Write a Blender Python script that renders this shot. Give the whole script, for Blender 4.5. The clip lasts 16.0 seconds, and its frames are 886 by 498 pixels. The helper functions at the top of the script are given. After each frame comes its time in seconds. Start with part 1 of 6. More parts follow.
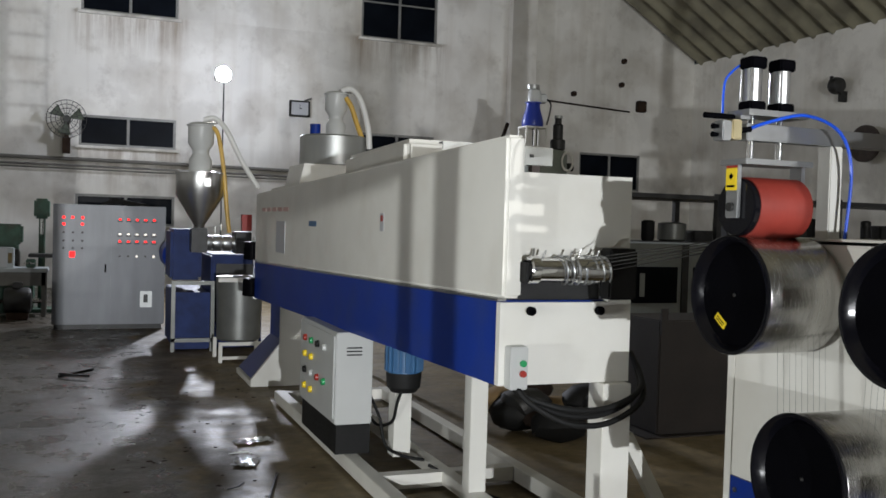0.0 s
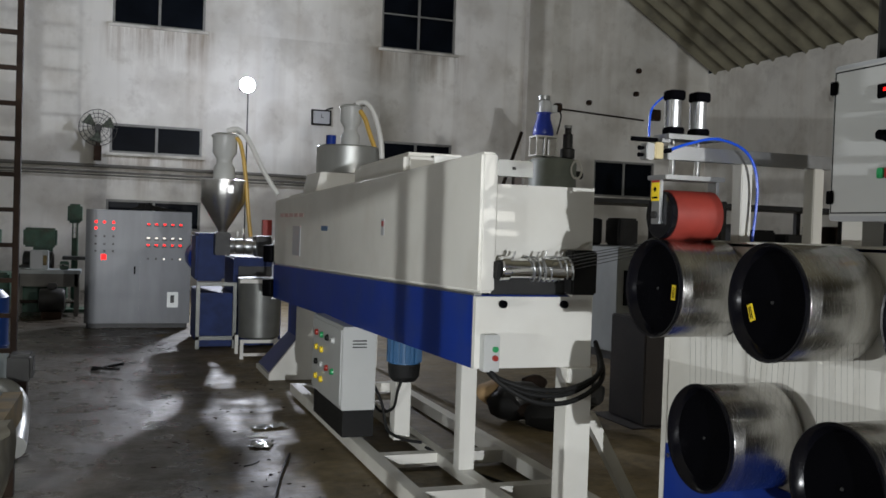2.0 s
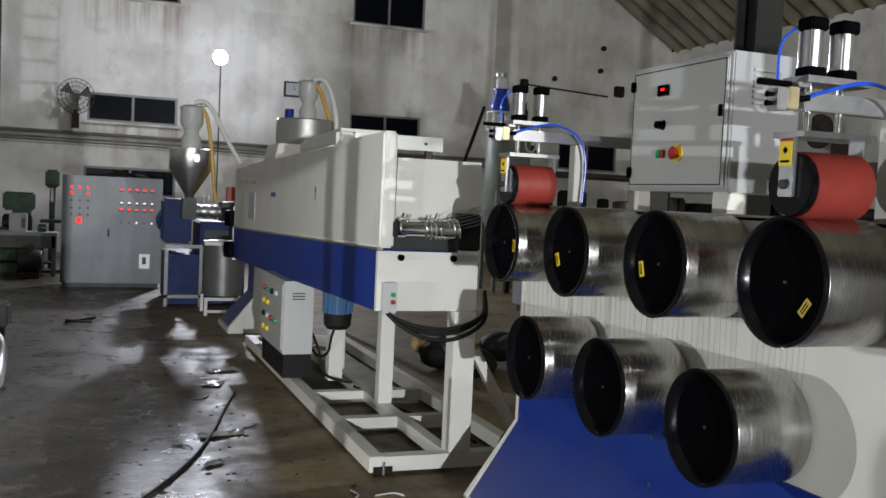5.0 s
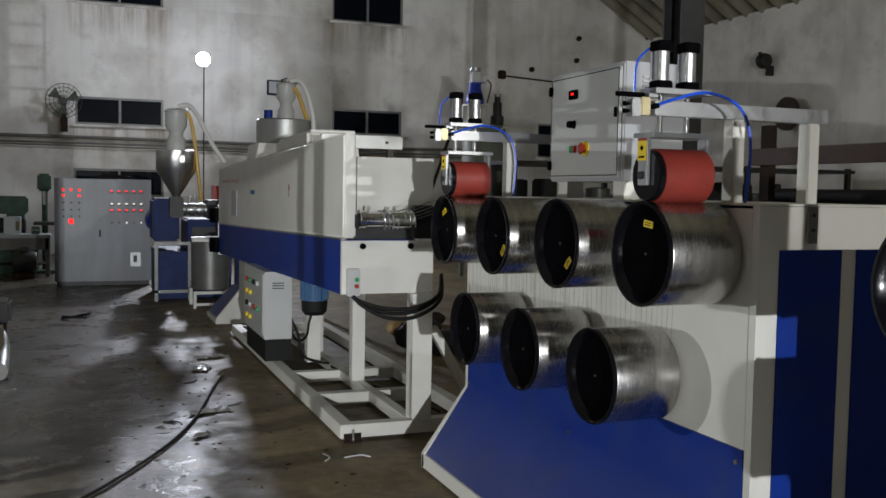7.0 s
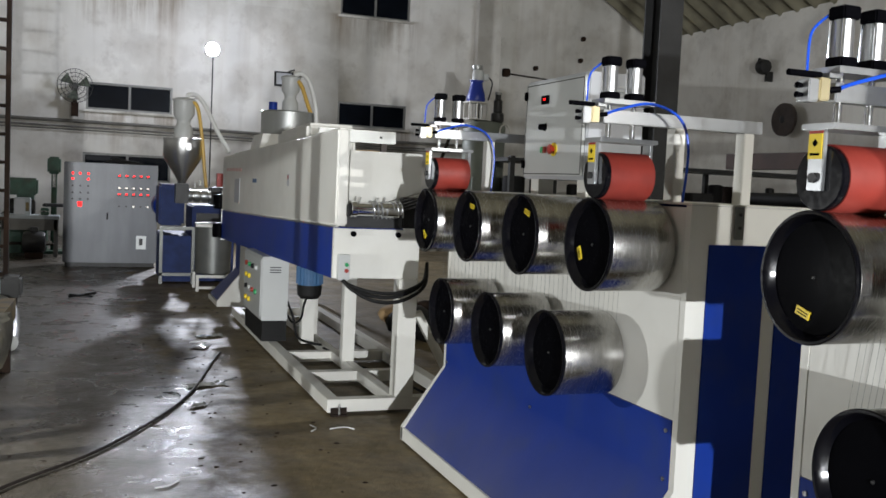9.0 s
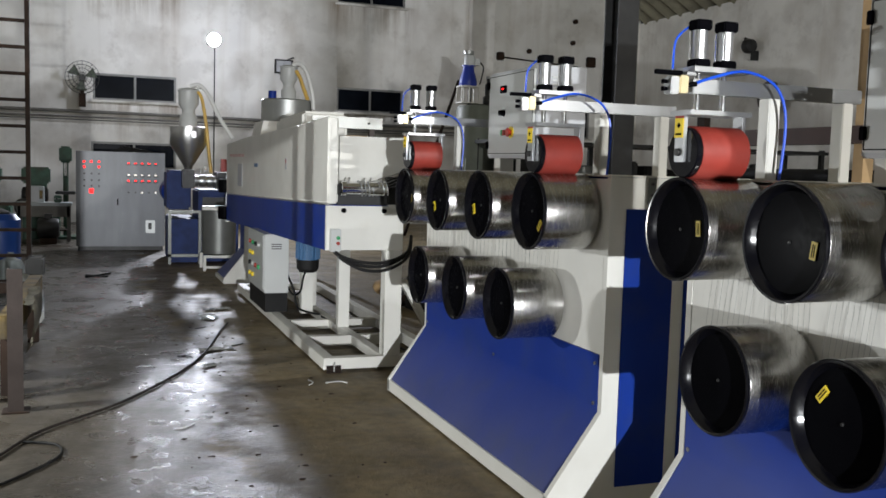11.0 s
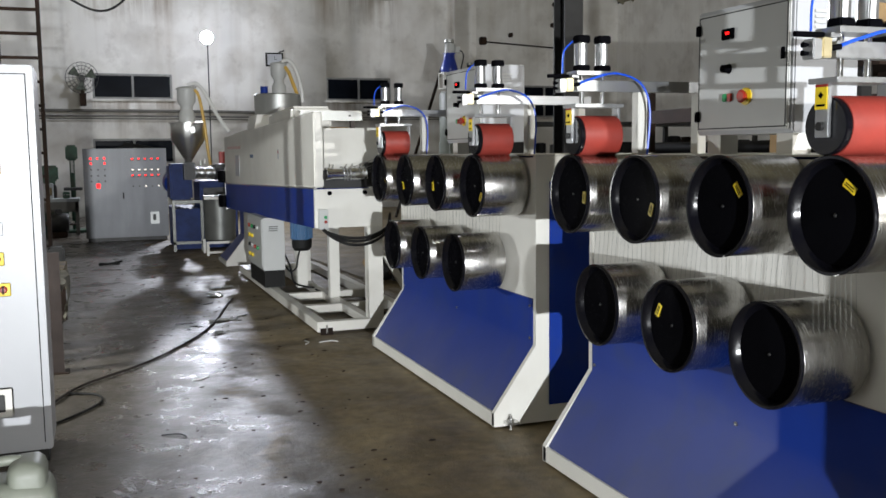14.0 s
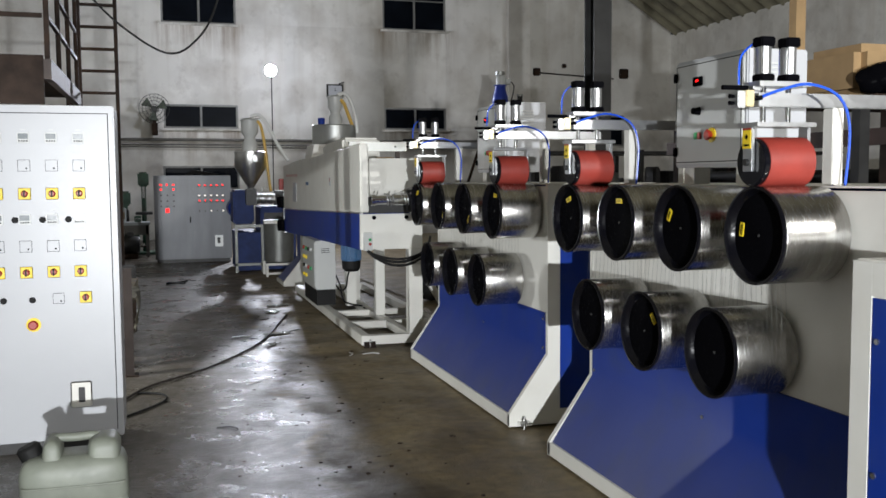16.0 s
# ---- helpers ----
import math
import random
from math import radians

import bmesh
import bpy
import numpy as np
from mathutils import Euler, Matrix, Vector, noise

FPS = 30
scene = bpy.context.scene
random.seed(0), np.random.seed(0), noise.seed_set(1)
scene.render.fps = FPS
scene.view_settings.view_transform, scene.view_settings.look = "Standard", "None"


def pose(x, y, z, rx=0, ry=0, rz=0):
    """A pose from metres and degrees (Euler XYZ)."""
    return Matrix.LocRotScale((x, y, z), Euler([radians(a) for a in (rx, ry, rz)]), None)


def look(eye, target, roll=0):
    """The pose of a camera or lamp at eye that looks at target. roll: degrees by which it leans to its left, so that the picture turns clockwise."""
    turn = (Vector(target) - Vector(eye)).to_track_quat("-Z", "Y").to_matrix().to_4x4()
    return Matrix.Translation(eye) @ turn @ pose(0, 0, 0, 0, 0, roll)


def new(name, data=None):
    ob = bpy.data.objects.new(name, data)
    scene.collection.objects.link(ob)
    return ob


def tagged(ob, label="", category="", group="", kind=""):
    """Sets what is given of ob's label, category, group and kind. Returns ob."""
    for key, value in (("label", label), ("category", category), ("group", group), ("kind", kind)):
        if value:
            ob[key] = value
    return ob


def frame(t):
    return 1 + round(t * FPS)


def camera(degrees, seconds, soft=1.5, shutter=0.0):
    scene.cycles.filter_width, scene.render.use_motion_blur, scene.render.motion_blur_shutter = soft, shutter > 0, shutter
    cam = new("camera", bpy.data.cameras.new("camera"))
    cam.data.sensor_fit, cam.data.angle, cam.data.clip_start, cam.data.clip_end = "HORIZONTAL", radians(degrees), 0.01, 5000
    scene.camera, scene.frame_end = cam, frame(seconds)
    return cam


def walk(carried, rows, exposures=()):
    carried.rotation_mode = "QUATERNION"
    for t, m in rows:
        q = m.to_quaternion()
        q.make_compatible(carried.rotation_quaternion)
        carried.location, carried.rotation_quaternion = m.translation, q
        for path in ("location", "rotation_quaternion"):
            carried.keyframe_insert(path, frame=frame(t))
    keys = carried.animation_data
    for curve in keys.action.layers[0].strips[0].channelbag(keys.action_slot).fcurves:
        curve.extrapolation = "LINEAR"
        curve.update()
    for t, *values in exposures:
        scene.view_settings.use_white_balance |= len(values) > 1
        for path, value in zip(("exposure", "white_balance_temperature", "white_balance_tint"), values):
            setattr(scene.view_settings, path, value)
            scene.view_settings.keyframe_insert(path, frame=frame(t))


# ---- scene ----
cam = camera(51.0, 16.0, 1.6)
EXPOSURES = [(0.0, -0.05), (1.0, -0.32), (2.5, -0.33), (4.0, -0.33), (5.0, -0.25), (7.3, -0.62), (7.7, -0.4), (8.3, -0.1), (9.0, -0.05), (12.5, -0.03), (14.0, -0.04), (15.5, -0.1), (16.0, -0.24)]
PATH = [
    (0, (0.02, -0.461, 1.419), (0.746, 1.402, 1.364), 1.7),
    (0.5, (0.062, -0.569, 1.428), (0.776, 1.299, 1.395), 2.3),
    (1, (0.031, -0.721, 1.428), (0.745, 1.147, 1.4), 2.3),
    (1.5, (-0.004, -0.889, 1.426), (0.698, 0.984, 1.389), 2.0),
    (2, (-0.013, -1.017, 1.419), (0.663, 0.865, 1.375), 1.9),
    (2.5, (0.015, -1.138, 1.421), (0.661, 0.754, 1.367), 1.6),
    (3, (0.042, -1.254, 1.424), (0.659, 0.648, 1.358), 1.4),
    (3.5, (0.049, -1.414, 1.426), (0.668, 0.486, 1.349), 1.5),
    (4, (0.051, -1.581, 1.421), (0.705, 0.307, 1.331), 1.7),
    (4.5, (0.069, -1.732, 1.413), (0.757, 0.143, 1.314), 2.1),
    (5, (0.08, -1.898, 1.408), (0.789, -0.031, 1.304), 2.7),
    (7.5, (0.071, -2.565, 1.44), (0.792, -0.704, 1.313), 0.7),
    (8, (0.095, -2.619, 1.449), (0.802, -0.752, 1.322), 1.0),
    (8.5, (0.076, -2.743, 1.438), (0.785, -0.878, 1.307), 1.9),
    (9, (0.047, -2.887, 1.427), (0.761, -1.023, 1.291), 2.7),
    (9.5, (0.032, -3.023, 1.419), (0.746, -1.161, 1.274), 3.2),
    (10, (0.011, -3.203, 1.422), (0.724, -1.341, 1.262), 3.3),
    (12.5, (-0.108, -4.082, 1.408), (0.579, -2.214, 1.215), -1.3),
    (13, (-0.126, -4.219, 1.413), (0.573, -2.354, 1.231), -1.0),
    (13.5, (-0.16, -4.385, 1.426), (0.546, -2.524, 1.23), -0.8),
    (14, (-0.192, -4.548, 1.433), (0.51, -2.688, 1.222), -0.6),
    (14.5, (-0.201, -4.687, 1.426), (0.47, -2.811, 1.256), 0.4),
    (15, (-0.181, -4.795, 1.441), (0.432, -2.894, 1.33), 1.4),
    (15.5, (-0.168, -4.96, 1.438), (0.399, -3.046, 1.316), 0.6),
    (16, (-0.191, -5.191, 1.442), (0.388, -3.283, 1.29), -0.4),
]
walk(cam, [(t, look(eye, target, roll)) for t, eye, target, roll in PATH], EXPOSURES)

# ---- world and lights ----
world = bpy.data.worlds.new("night")
scene.world = world
world.use_nodes = True
world.node_tree.nodes["Background"].inputs["Color"].default_value = (0.55, 0.62, 0.8, 1)
world.node_tree.nodes["Background"].inputs["Strength"].default_value = 0.02
scene.view_settings.exposure = 0.0


def lamp(name, kind, eye, target, watts, colour, size=0.3, spread=180):
    data = bpy.data.lights.new(name, kind)
    data.energy, data.color = watts, colour
    if kind == "AREA":
        data.shape, data.size, data.size_y, data.spread = "RECTANGLE", size, size * 0.7, radians(spread)
    else:
        data.shadow_soft_size = size
    ob = new(name, data)
    ob.matrix_world = look(eye, target)
    return ob


lamp("work_light_behind", "AREA", (-0.6, -10.0, 1.2), (1.5, 6.0, 2.0), 920, (0.97, 1.0, 1.03), 0.1, 165)
lamp("work_light_bay", "AREA", (4.0, -9.0, 3.45), (3.0, 6.0, 1.4), 400, (1.0, 0.99, 0.96), 0.12, 165)
lamp("work_light_side", "POINT", (-1.6, 1.77, 0.95), (1.9, 2.3, 1.15), 185, (0.97, 1.0, 1.0), 0.006)
lamp("floodlight_beam", "AREA", (2.18, 15.3, 3.8), (0.6, 3.0, 0.0), 250, (0.9, 0.94, 1.06), 0.2, 175)
lamp("floodlight_spill", "POINT", (2.18, 15.25, 4.1), (2.3, 4.0, 0.0), 230, (0.88, 0.93, 1.08), 0.15)


# ---- materials ----
def mat(name, base, rough=0.5, metal=0.0, spec=0.5, vary=0.12, scale=6.0, fine=60.0, bump=0.05, stain=None, stain_amount=0.0,
        stain_scale=1.5, emit=0.0, rough_vary=0.1, coat=0.0, per_object=0.0, stretch=(1, 1, 1)):
    m = bpy.data.materials.new(name)
    m.use_nodes = True
    nt = m.node_tree
    nodes, links = nt.nodes, nt.links
    b = nodes["Principled BSDF"]
    b.inputs["Roughness"].default_value, b.inputs["Metallic"].default_value = rough, metal
    b.inputs["Specular IOR Level"].default_value = spec
    b.inputs["Coat Weight"].default_value = coat
    co = nodes.new("ShaderNodeTexCoord")
    mp = nodes.new("ShaderNodeMapping")
    mp.inputs["Scale"].default_value = stretch
    links.new(co.outputs["Object"], mp.inputs["Vector"])

    def noise_node(sc, detail):
        n = nodes.new("ShaderNodeTexNoise")
        n.inputs["Scale"].default_value, n.inputs["Detail"].default_value = sc, detail
        links.new(mp.outputs["Vector"], n.inputs["Vector"])
        return n

    big, small = noise_node(scale, 5), noise_node(fine, 3)
    ramp = nodes.new("ShaderNodeMapRange")
    ramp.inputs["From Min"].default_value, ramp.inputs["From Max"].default_value = 0.3, 0.7
    ramp.inputs["To Min"].default_value, ramp.inputs["To Max"].default_value = 1 - vary, 1 + vary * 0.6
    links.new(big.outputs["Fac"], ramp.inputs["Value"])
    mul = nodes.new("ShaderNodeMix")
    mul.data_type, mul.blend_type = "RGBA", "MULTIPLY"
    mul.inputs["Factor"].default_value = 1.0
    mul.inputs["A"].default_value = (*base, 1)
    links.new(ramp.outputs["Result"], mul.inputs["B"])
    out = mul.outputs["Result"]
    if per_object:
        info = nodes.new("ShaderNodeObjectInfo")
        r2 = nodes.new("ShaderNodeMapRange")
        r2.inputs["To Min"].default_value, r2.inputs["To Max"].default_value = 1 - per_object, 1 + per_object
        links.new(info.outputs["Random"], r2.inputs["Value"])
        m2 = nodes.new("ShaderNodeMix")
        m2.data_type, m2.blend_type = "RGBA", "MULTIPLY"
        m2.inputs["Factor"].default_value = 1.0
        links.new(out, m2.inputs["A"])
        links.new(r2.outputs["Result"], m2.inputs["B"])
        out = m2.outputs["Result"]
    if stain:
        sn = noise_node(stain_scale, 8)
        sr = nodes.new("ShaderNodeMapRange")
        sr.inputs["From Min"].default_value, sr.inputs["From Max"].default_value = 0.48, 0.68
        sr.inputs["To Max"].default_value = stain_amount
        links.new(sn.outputs["Fac"], sr.inputs["Value"])
        mx = nodes.new("ShaderNodeMix")
        mx.data_type = "RGBA"
        links.new(sr.outputs["Result"], mx.inputs["Factor"])
        links.new(out, mx.inputs["A"])
        mx.inputs["B"].default_value = (*stain, 1)
        out = mx.outputs["Result"]
    links.new(out, b.inputs["Base Color"])
    rr = nodes.new("ShaderNodeMapRange")
    rr.inputs["To Min"].default_value, rr.inputs["To Max"].default_value = max(0.02, rough - rough_vary), min(1, rough + rough_vary)
    links.new(small.outputs["Fac"], rr.inputs["Value"])
    links.new(rr.outputs["Result"], b.inputs["Roughness"])
    if bump:
        bp = nodes.new("ShaderNodeBump")
        bp.inputs["Strength"].default_value, bp.inputs["Distance"].default_value = bump, 0.01
        links.new(small.outputs["Fac"], bp.inputs["Height"])
        links.new(bp.outputs["Normal"], b.inputs["Normal"])
    if emit:
        b.inputs["Emission Color"].default_value = (*base, 1)
        b.inputs["Emission Strength"].default_value = emit
    return m


CREAM = mat("cream_paint", (0.74, 0.73, 0.68), 0.42, vary=0.05, scale=3, fine=120, bump=0.015, stain=(0.5, 0.46, 0.38), stain_amount=0.18, stain_scale=4)
BLUE = mat("blue_paint", (0.008, 0.034, 0.25), 0.42, spec=0.15, vary=0.12, scale=3, fine=150, bump=0.02, stain=(0.03, 0.05, 0.16), stain_amount=0.4, stain_scale=5)


def lighten_up_faces(m, tint, amount):
    """Mottled pale grey mixed into upward-sloping sheets, standing in for light they catch."""
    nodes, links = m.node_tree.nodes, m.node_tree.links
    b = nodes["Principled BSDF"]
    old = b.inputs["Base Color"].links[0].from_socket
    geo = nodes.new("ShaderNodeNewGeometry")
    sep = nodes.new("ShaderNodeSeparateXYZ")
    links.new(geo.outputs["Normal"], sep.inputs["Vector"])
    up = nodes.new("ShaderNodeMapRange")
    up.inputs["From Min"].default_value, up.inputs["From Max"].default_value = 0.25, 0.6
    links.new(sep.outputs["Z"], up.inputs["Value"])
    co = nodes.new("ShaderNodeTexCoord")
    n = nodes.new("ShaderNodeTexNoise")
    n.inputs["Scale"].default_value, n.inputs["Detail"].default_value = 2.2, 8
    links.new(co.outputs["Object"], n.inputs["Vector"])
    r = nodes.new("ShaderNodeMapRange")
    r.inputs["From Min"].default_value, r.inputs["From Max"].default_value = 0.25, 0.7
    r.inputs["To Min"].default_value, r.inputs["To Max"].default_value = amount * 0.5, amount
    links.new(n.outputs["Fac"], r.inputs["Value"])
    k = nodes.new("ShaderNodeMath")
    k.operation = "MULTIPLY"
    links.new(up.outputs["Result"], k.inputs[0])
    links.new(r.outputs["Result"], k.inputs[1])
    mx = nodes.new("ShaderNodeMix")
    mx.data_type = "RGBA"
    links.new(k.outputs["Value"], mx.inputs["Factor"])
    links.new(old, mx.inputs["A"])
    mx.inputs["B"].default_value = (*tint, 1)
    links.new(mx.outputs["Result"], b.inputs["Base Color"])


# the skirts' lower facets get their lighter look from this colour mix
lighten_up_faces(BLUE, (0.2, 0.19, 0.175), 0.45)
STEEL = mat("brushed_steel", (0.55, 0.55, 0.54), 0.28, 1.0, vary=0.15, scale=4, fine=200, bump=0.02, stretch=(1, 1, 4))
CHROME = mat("chrome", (0.75, 0.75, 0.75), 0.1, 1.0, vary=0.05, bump=0.0)
ROLLER = mat("godet_steel", (0.45, 0.44, 0.42), 0.24, 1.0, vary=0.22, scale=6, fine=90, bump=0.06, rough_vary=0.14, stretch=(5, 0.35, 0.35))
ALU = mat("aluminium", (0.47, 0.48, 0.49), 0.34, 0.9, vary=0.08, bump=0.02)
BLACK = mat("black_plastic", (0.003, 0.003, 0.004), 0.26, spec=0.006, vary=0.2, bump=0.0, rough_vary=0.06)
RIMBLACK = mat("glossy_black_rim", (0.004, 0.004, 0.006), 0.16, spec=0.35, vary=0.2, bump=0.0)
RUBBER = mat("black_rubber", (0.01, 0.01, 0.01), 0.65, spec=0.25, vary=0.2, bump=0.05)
RED = mat("red_rubber", (0.26, 0.03, 0.02), 0.55, vary=0.18, scale=12, bump=0.04)
YELLOW = mat("yellow_label", (0.85, 0.62, 0.02), 0.45, vary=0.05, bump=0.0)
GREY = mat("grey_enclosure_paint", (0.5, 0.51, 0.5), 0.38, vary=0.06, scale=3, bump=0.03)
CABSTEEL = mat("cabinet_sheet_steel", (0.13, 0.135, 0.145), 0.4, 0.3, 0.4, vary=0.15, scale=2, fine=90, bump=0.02, stretch=(3, 3, 0.6))
WHITE = mat("white_paint", (0.42, 0.43, 0.45), 0.35, vary=0.04, scale=2, bump=0.02)
DARKBLUE = mat("dark_blue_machine_paint", (0.012, 0.03, 0.13), 0.55, spec=0.25, vary=0.3, scale=8, bump=0.05)
PIPEBLUE = mat("blue_hose", (0.01, 0.08, 0.62), 0.3, vary=0.05, bump=0.0)
CLEARHOSE = mat("white_hose", (0.72, 0.72, 0.7), 0.35, vary=0.06, bump=0.05)
AMBERHOSE = mat("amber_hose", (0.6, 0.38, 0.08), 0.35, vary=0.2, bump=0.05)
RUST = mat("rusty_dark_steel", (0.026, 0.017, 0.013), 0.8, 0.0, 0.2, vary=0.4, scale=8, bump=0.15, stain=(0.06, 0.032, 0.018), stain_amount=0.6)
GREEN = mat("old_green_machine", (0.045, 0.11, 0.075), 0.55, vary=0.4, scale=6, bump=0.1, stain=(0.06, 0.045, 0.03), stain_amount=0.7, stain_scale=4)
DARKSTEEL = mat("dark_oily_steel", (0.03, 0.03, 0.03), 0.45, 0.3, vary=0.4, bump=0.1)
GLASS = mat("dark_window_glass", (0.006, 0.008, 0.012), 0.25, spec=0.03, vary=0.4, scale=2, bump=0.0)
FRAMEGREY = mat("window_frame_paint", (0.24, 0.24, 0.23), 0.5, vary=0.2, bump=0.05)
REDLIGHT = mat("red_indicator", (0.8, 0.008, 0.008), 0.3, spec=0.05, emit=3.5, bump=0.0)
WHITELIGHT = mat("lit_meter", (1.0, 0.9, 0.8), 0.3, emit=1.1, bump=0.0)
FLOODGLOW = mat("floodlight_glass", (0.92, 0.94, 1.0), 0.3, emit=90.0, bump=0.0)
REDBTN = mat("red_button", (0.34, 0.025, 0.015), 0.35, bump=0.0)
GREENBTN = mat("green_button", (0.02, 0.3, 0.1), 0.3, bump=0.0)
CARD = mat("cardboard", (0.42, 0.28, 0.14), 0.8, vary=0.15, bump=0.05)
JUGMAT = mat("grey_jerrycan_plastic", (0.19, 0.205, 0.17), 0.5, vary=0.2, scale=8, bump=0.08, stain=(0.08, 0.08, 0.06), stain_amount=0.5)
CLOTH = mat("dusty_sack_cloth", (0.3, 0.28, 0.22), 0.85, vary=0.3, scale=10, bump=0.2)
YELLOWOLD = mat("worn_yellow_paint", (0.2, 0.14, 0.045), 0.6, vary=0.3, scale=9, bump=0.1, stain=(0.06, 0.05, 0.04), stain_amount=0.8, stain_scale=6)
FILM = mat("clear_plastic_film", (0.3, 0.3, 0.29), 0.12, spec=0.6, vary=0.3, scale=20, bump=0.1)
BOTTLE = mat("pale_bottle_plastic", (0.35, 0.4, 0.42), 0.25, vary=0.1, bump=0.0)
MOTORBLUE = mat("motor_blue_paint", (0.03, 0.11, 0.24), 0.4, vary=0.2, bump=0.03)
PIPEBLUE2 = mat("valve_blue_paint", (0.02, 0.05, 0.4), 0.35, vary=0.1, bump=0.02)
METERGREY = mat("meter_screen", (0.16, 0.18, 0.19), 0.2, bump=0.0)
GREYTANK = mat("grey_tank_steel", (0.17, 0.175, 0.165), 0.4, 0.5, vary=0.15, bump=0.03)
STEELDULL = mat("dull_galvanised_steel", (0.4, 0.41, 0.4), 0.42, 0.8, vary=0.15, scale=5, bump=0.03, stretch=(1, 1, 0.3))
PALEGREEN = mat("grey_green_machine_paint", (0.2, 0.225, 0.19), 0.5, vary=0.2, scale=4, bump=0.05, stain=(0.1, 0.09, 0.07), stain_amount=0.4)
PALEGREY = mat("pale_grey_machine_paint", (0.36, 0.39, 0.4), 0.5, vary=0.12, scale=3, bump=0.05)
BROWN = mat("dark_brown_paint", (0.018, 0.013, 0.011), 0.6, vary=0.3, scale=5, bump=0.08)
BROWNBEAM = mat("red_oxide_beam", (0.06, 0.035, 0.028), 0.6, vary=0.2, bump=0.05)
RUSTPALE = mat("worn_grey_steel", (0.07, 0.055, 0.05), 0.6, 0.0, 0.3, vary=0.3, bump=0.1)
FANBLADE = mat("dusty_green_blade", (0.09, 0.11, 0.08), 0.5, vary=0.2, bump=0.02)
CONDUIT = mat("grimy_conduit", (0.16, 0.155, 0.14), 0.6, vary=0.3, scale=3, bump=0.1)
DRUMBLUE = mat("blue_plastic_drum", (0.01, 0.06, 0.3), 0.4, vary=0.15, bump=0.02)
FADED = mat("faded_red_print", (0.6, 0.36, 0.33), 0.4, vary=0.1, bump=0.0)


# ---- mesh helpers ----
def box(bm, x0, x1, y0, y1, z0, z1, bevel=0.0):
    vs = bmesh.ops.create_cube(bm, size=1.0, matrix=Matrix.Translation(((x0 + x1) / 2, (y0 + y1) / 2, (z0 + z1) / 2))
                               @ Matrix.Diagonal((abs(x1 - x0), abs(y1 - y0), abs(z1 - z0), 1)))["verts"]
    if bevel:
        es = list({e for v in vs for e in v.link_edges})
        bmesh.ops.bevel(bm, geom=es, offset=bevel, segments=2, affect="EDGES")


def beam(bm, a, b, w, h=None):
    """A square bar from a to b."""
    a, b = Vector(a), Vector(b)
    h = h or w
    q = (b - a).to_track_quat("Z", "Y").to_matrix().to_4x4()
    bmesh.ops.create_cube(bm, size=1.0, matrix=Matrix.Translation((a + b) / 2) @ q @ Matrix.Diagonal((w, h, (b - a).length, 1)))


def rod(bm, a, b, r, r2=None, seg=24, caps=True):
    a, b = Vector(a), Vector(b)
    q = (b - a).to_track_quat("Z", "Y").to_matrix().to_4x4()
    bmesh.ops.create_cone(bm, cap_ends=caps, segments=seg, radius1=r, radius2=r if r2 is None else r2, depth=(b - a).length,
                          matrix=Matrix.Translation((a + b) / 2) @ q)


def lathe(bm, profile, axis="z", at=(0, 0, 0), seg=40):
    """A turned shape: profile of (radius, height) pairs, closed at the ends."""
    rings = []
    for r, h in profile:
        ring = []
        for i in range(seg):
            a = 2 * math.pi * i / seg
            c, s = r * math.cos(a), r * math.sin(a)
            p = (c, s, h) if axis == "z" else (h, c, s) if axis == "x" else (c, h, s)
            ring.append(bm.verts.new(Vector(p) + Vector(at)))
        rings.append(ring)
    for k in range(len(rings) - 1):
        for i in range(seg):
            j = (i + 1) % seg
            bm.faces.new((rings[k][i], rings[k][j], rings[k + 1][j], rings[k + 1][i]))
    for ring in (rings[0], rings[-1]):
        bm.faces.new(ring)
    bmesh.ops.recalc_face_normals(bm, faces=bm.faces[:])


def tube(bm, pts, r, seg=10, steps=8):
    """A round hose along a smooth line through the points."""
    P = [Vector(p) for p in pts]
    line = []
    for i in range(len(P) - 1):
        p0, p1, p2, p3 = P[max(i - 1, 0)], P[i], P[i + 1], P[min(i + 2, len(P) - 1)]
        for k in range(steps):
            u = k / steps
            line.append(0.5 * (2 * p1 + (p2 - p0) * u + (2 * p0 - 5 * p1 + 4 * p2 - p3) * u * u + (3 * p1 - p0 - 3 * p2 + p3) * u ** 3))
    line.append(P[-1])
    rings, side = [], None
    for i, p in enumerate(line):
        d = (line[min(i + 1, len(line) - 1)] - line[max(i - 1, 0)]).normalized()
        if side is None:
            side = d.orthogonal().normalized()
        side = (side - d * side.dot(d)).normalized()
        up = d.cross(side)
        rings.append([bm.verts.new(p + (side * math.cos(2 * math.pi * j / seg) + up * math.sin(2 * math.pi * j / seg)) * r) for j in range(seg)])
    for a, b in zip(rings, rings[1:]):
        for j in range(seg):
            bm.faces.new((a[j], a[(j + 1) % seg], b[(j + 1) % seg], b[j]))
    bm.faces.new(rings[0][::-1])
    bm.faces.new(rings[-1])
    bmesh.ops.recalc_face_normals(bm, faces=bm.faces[:])


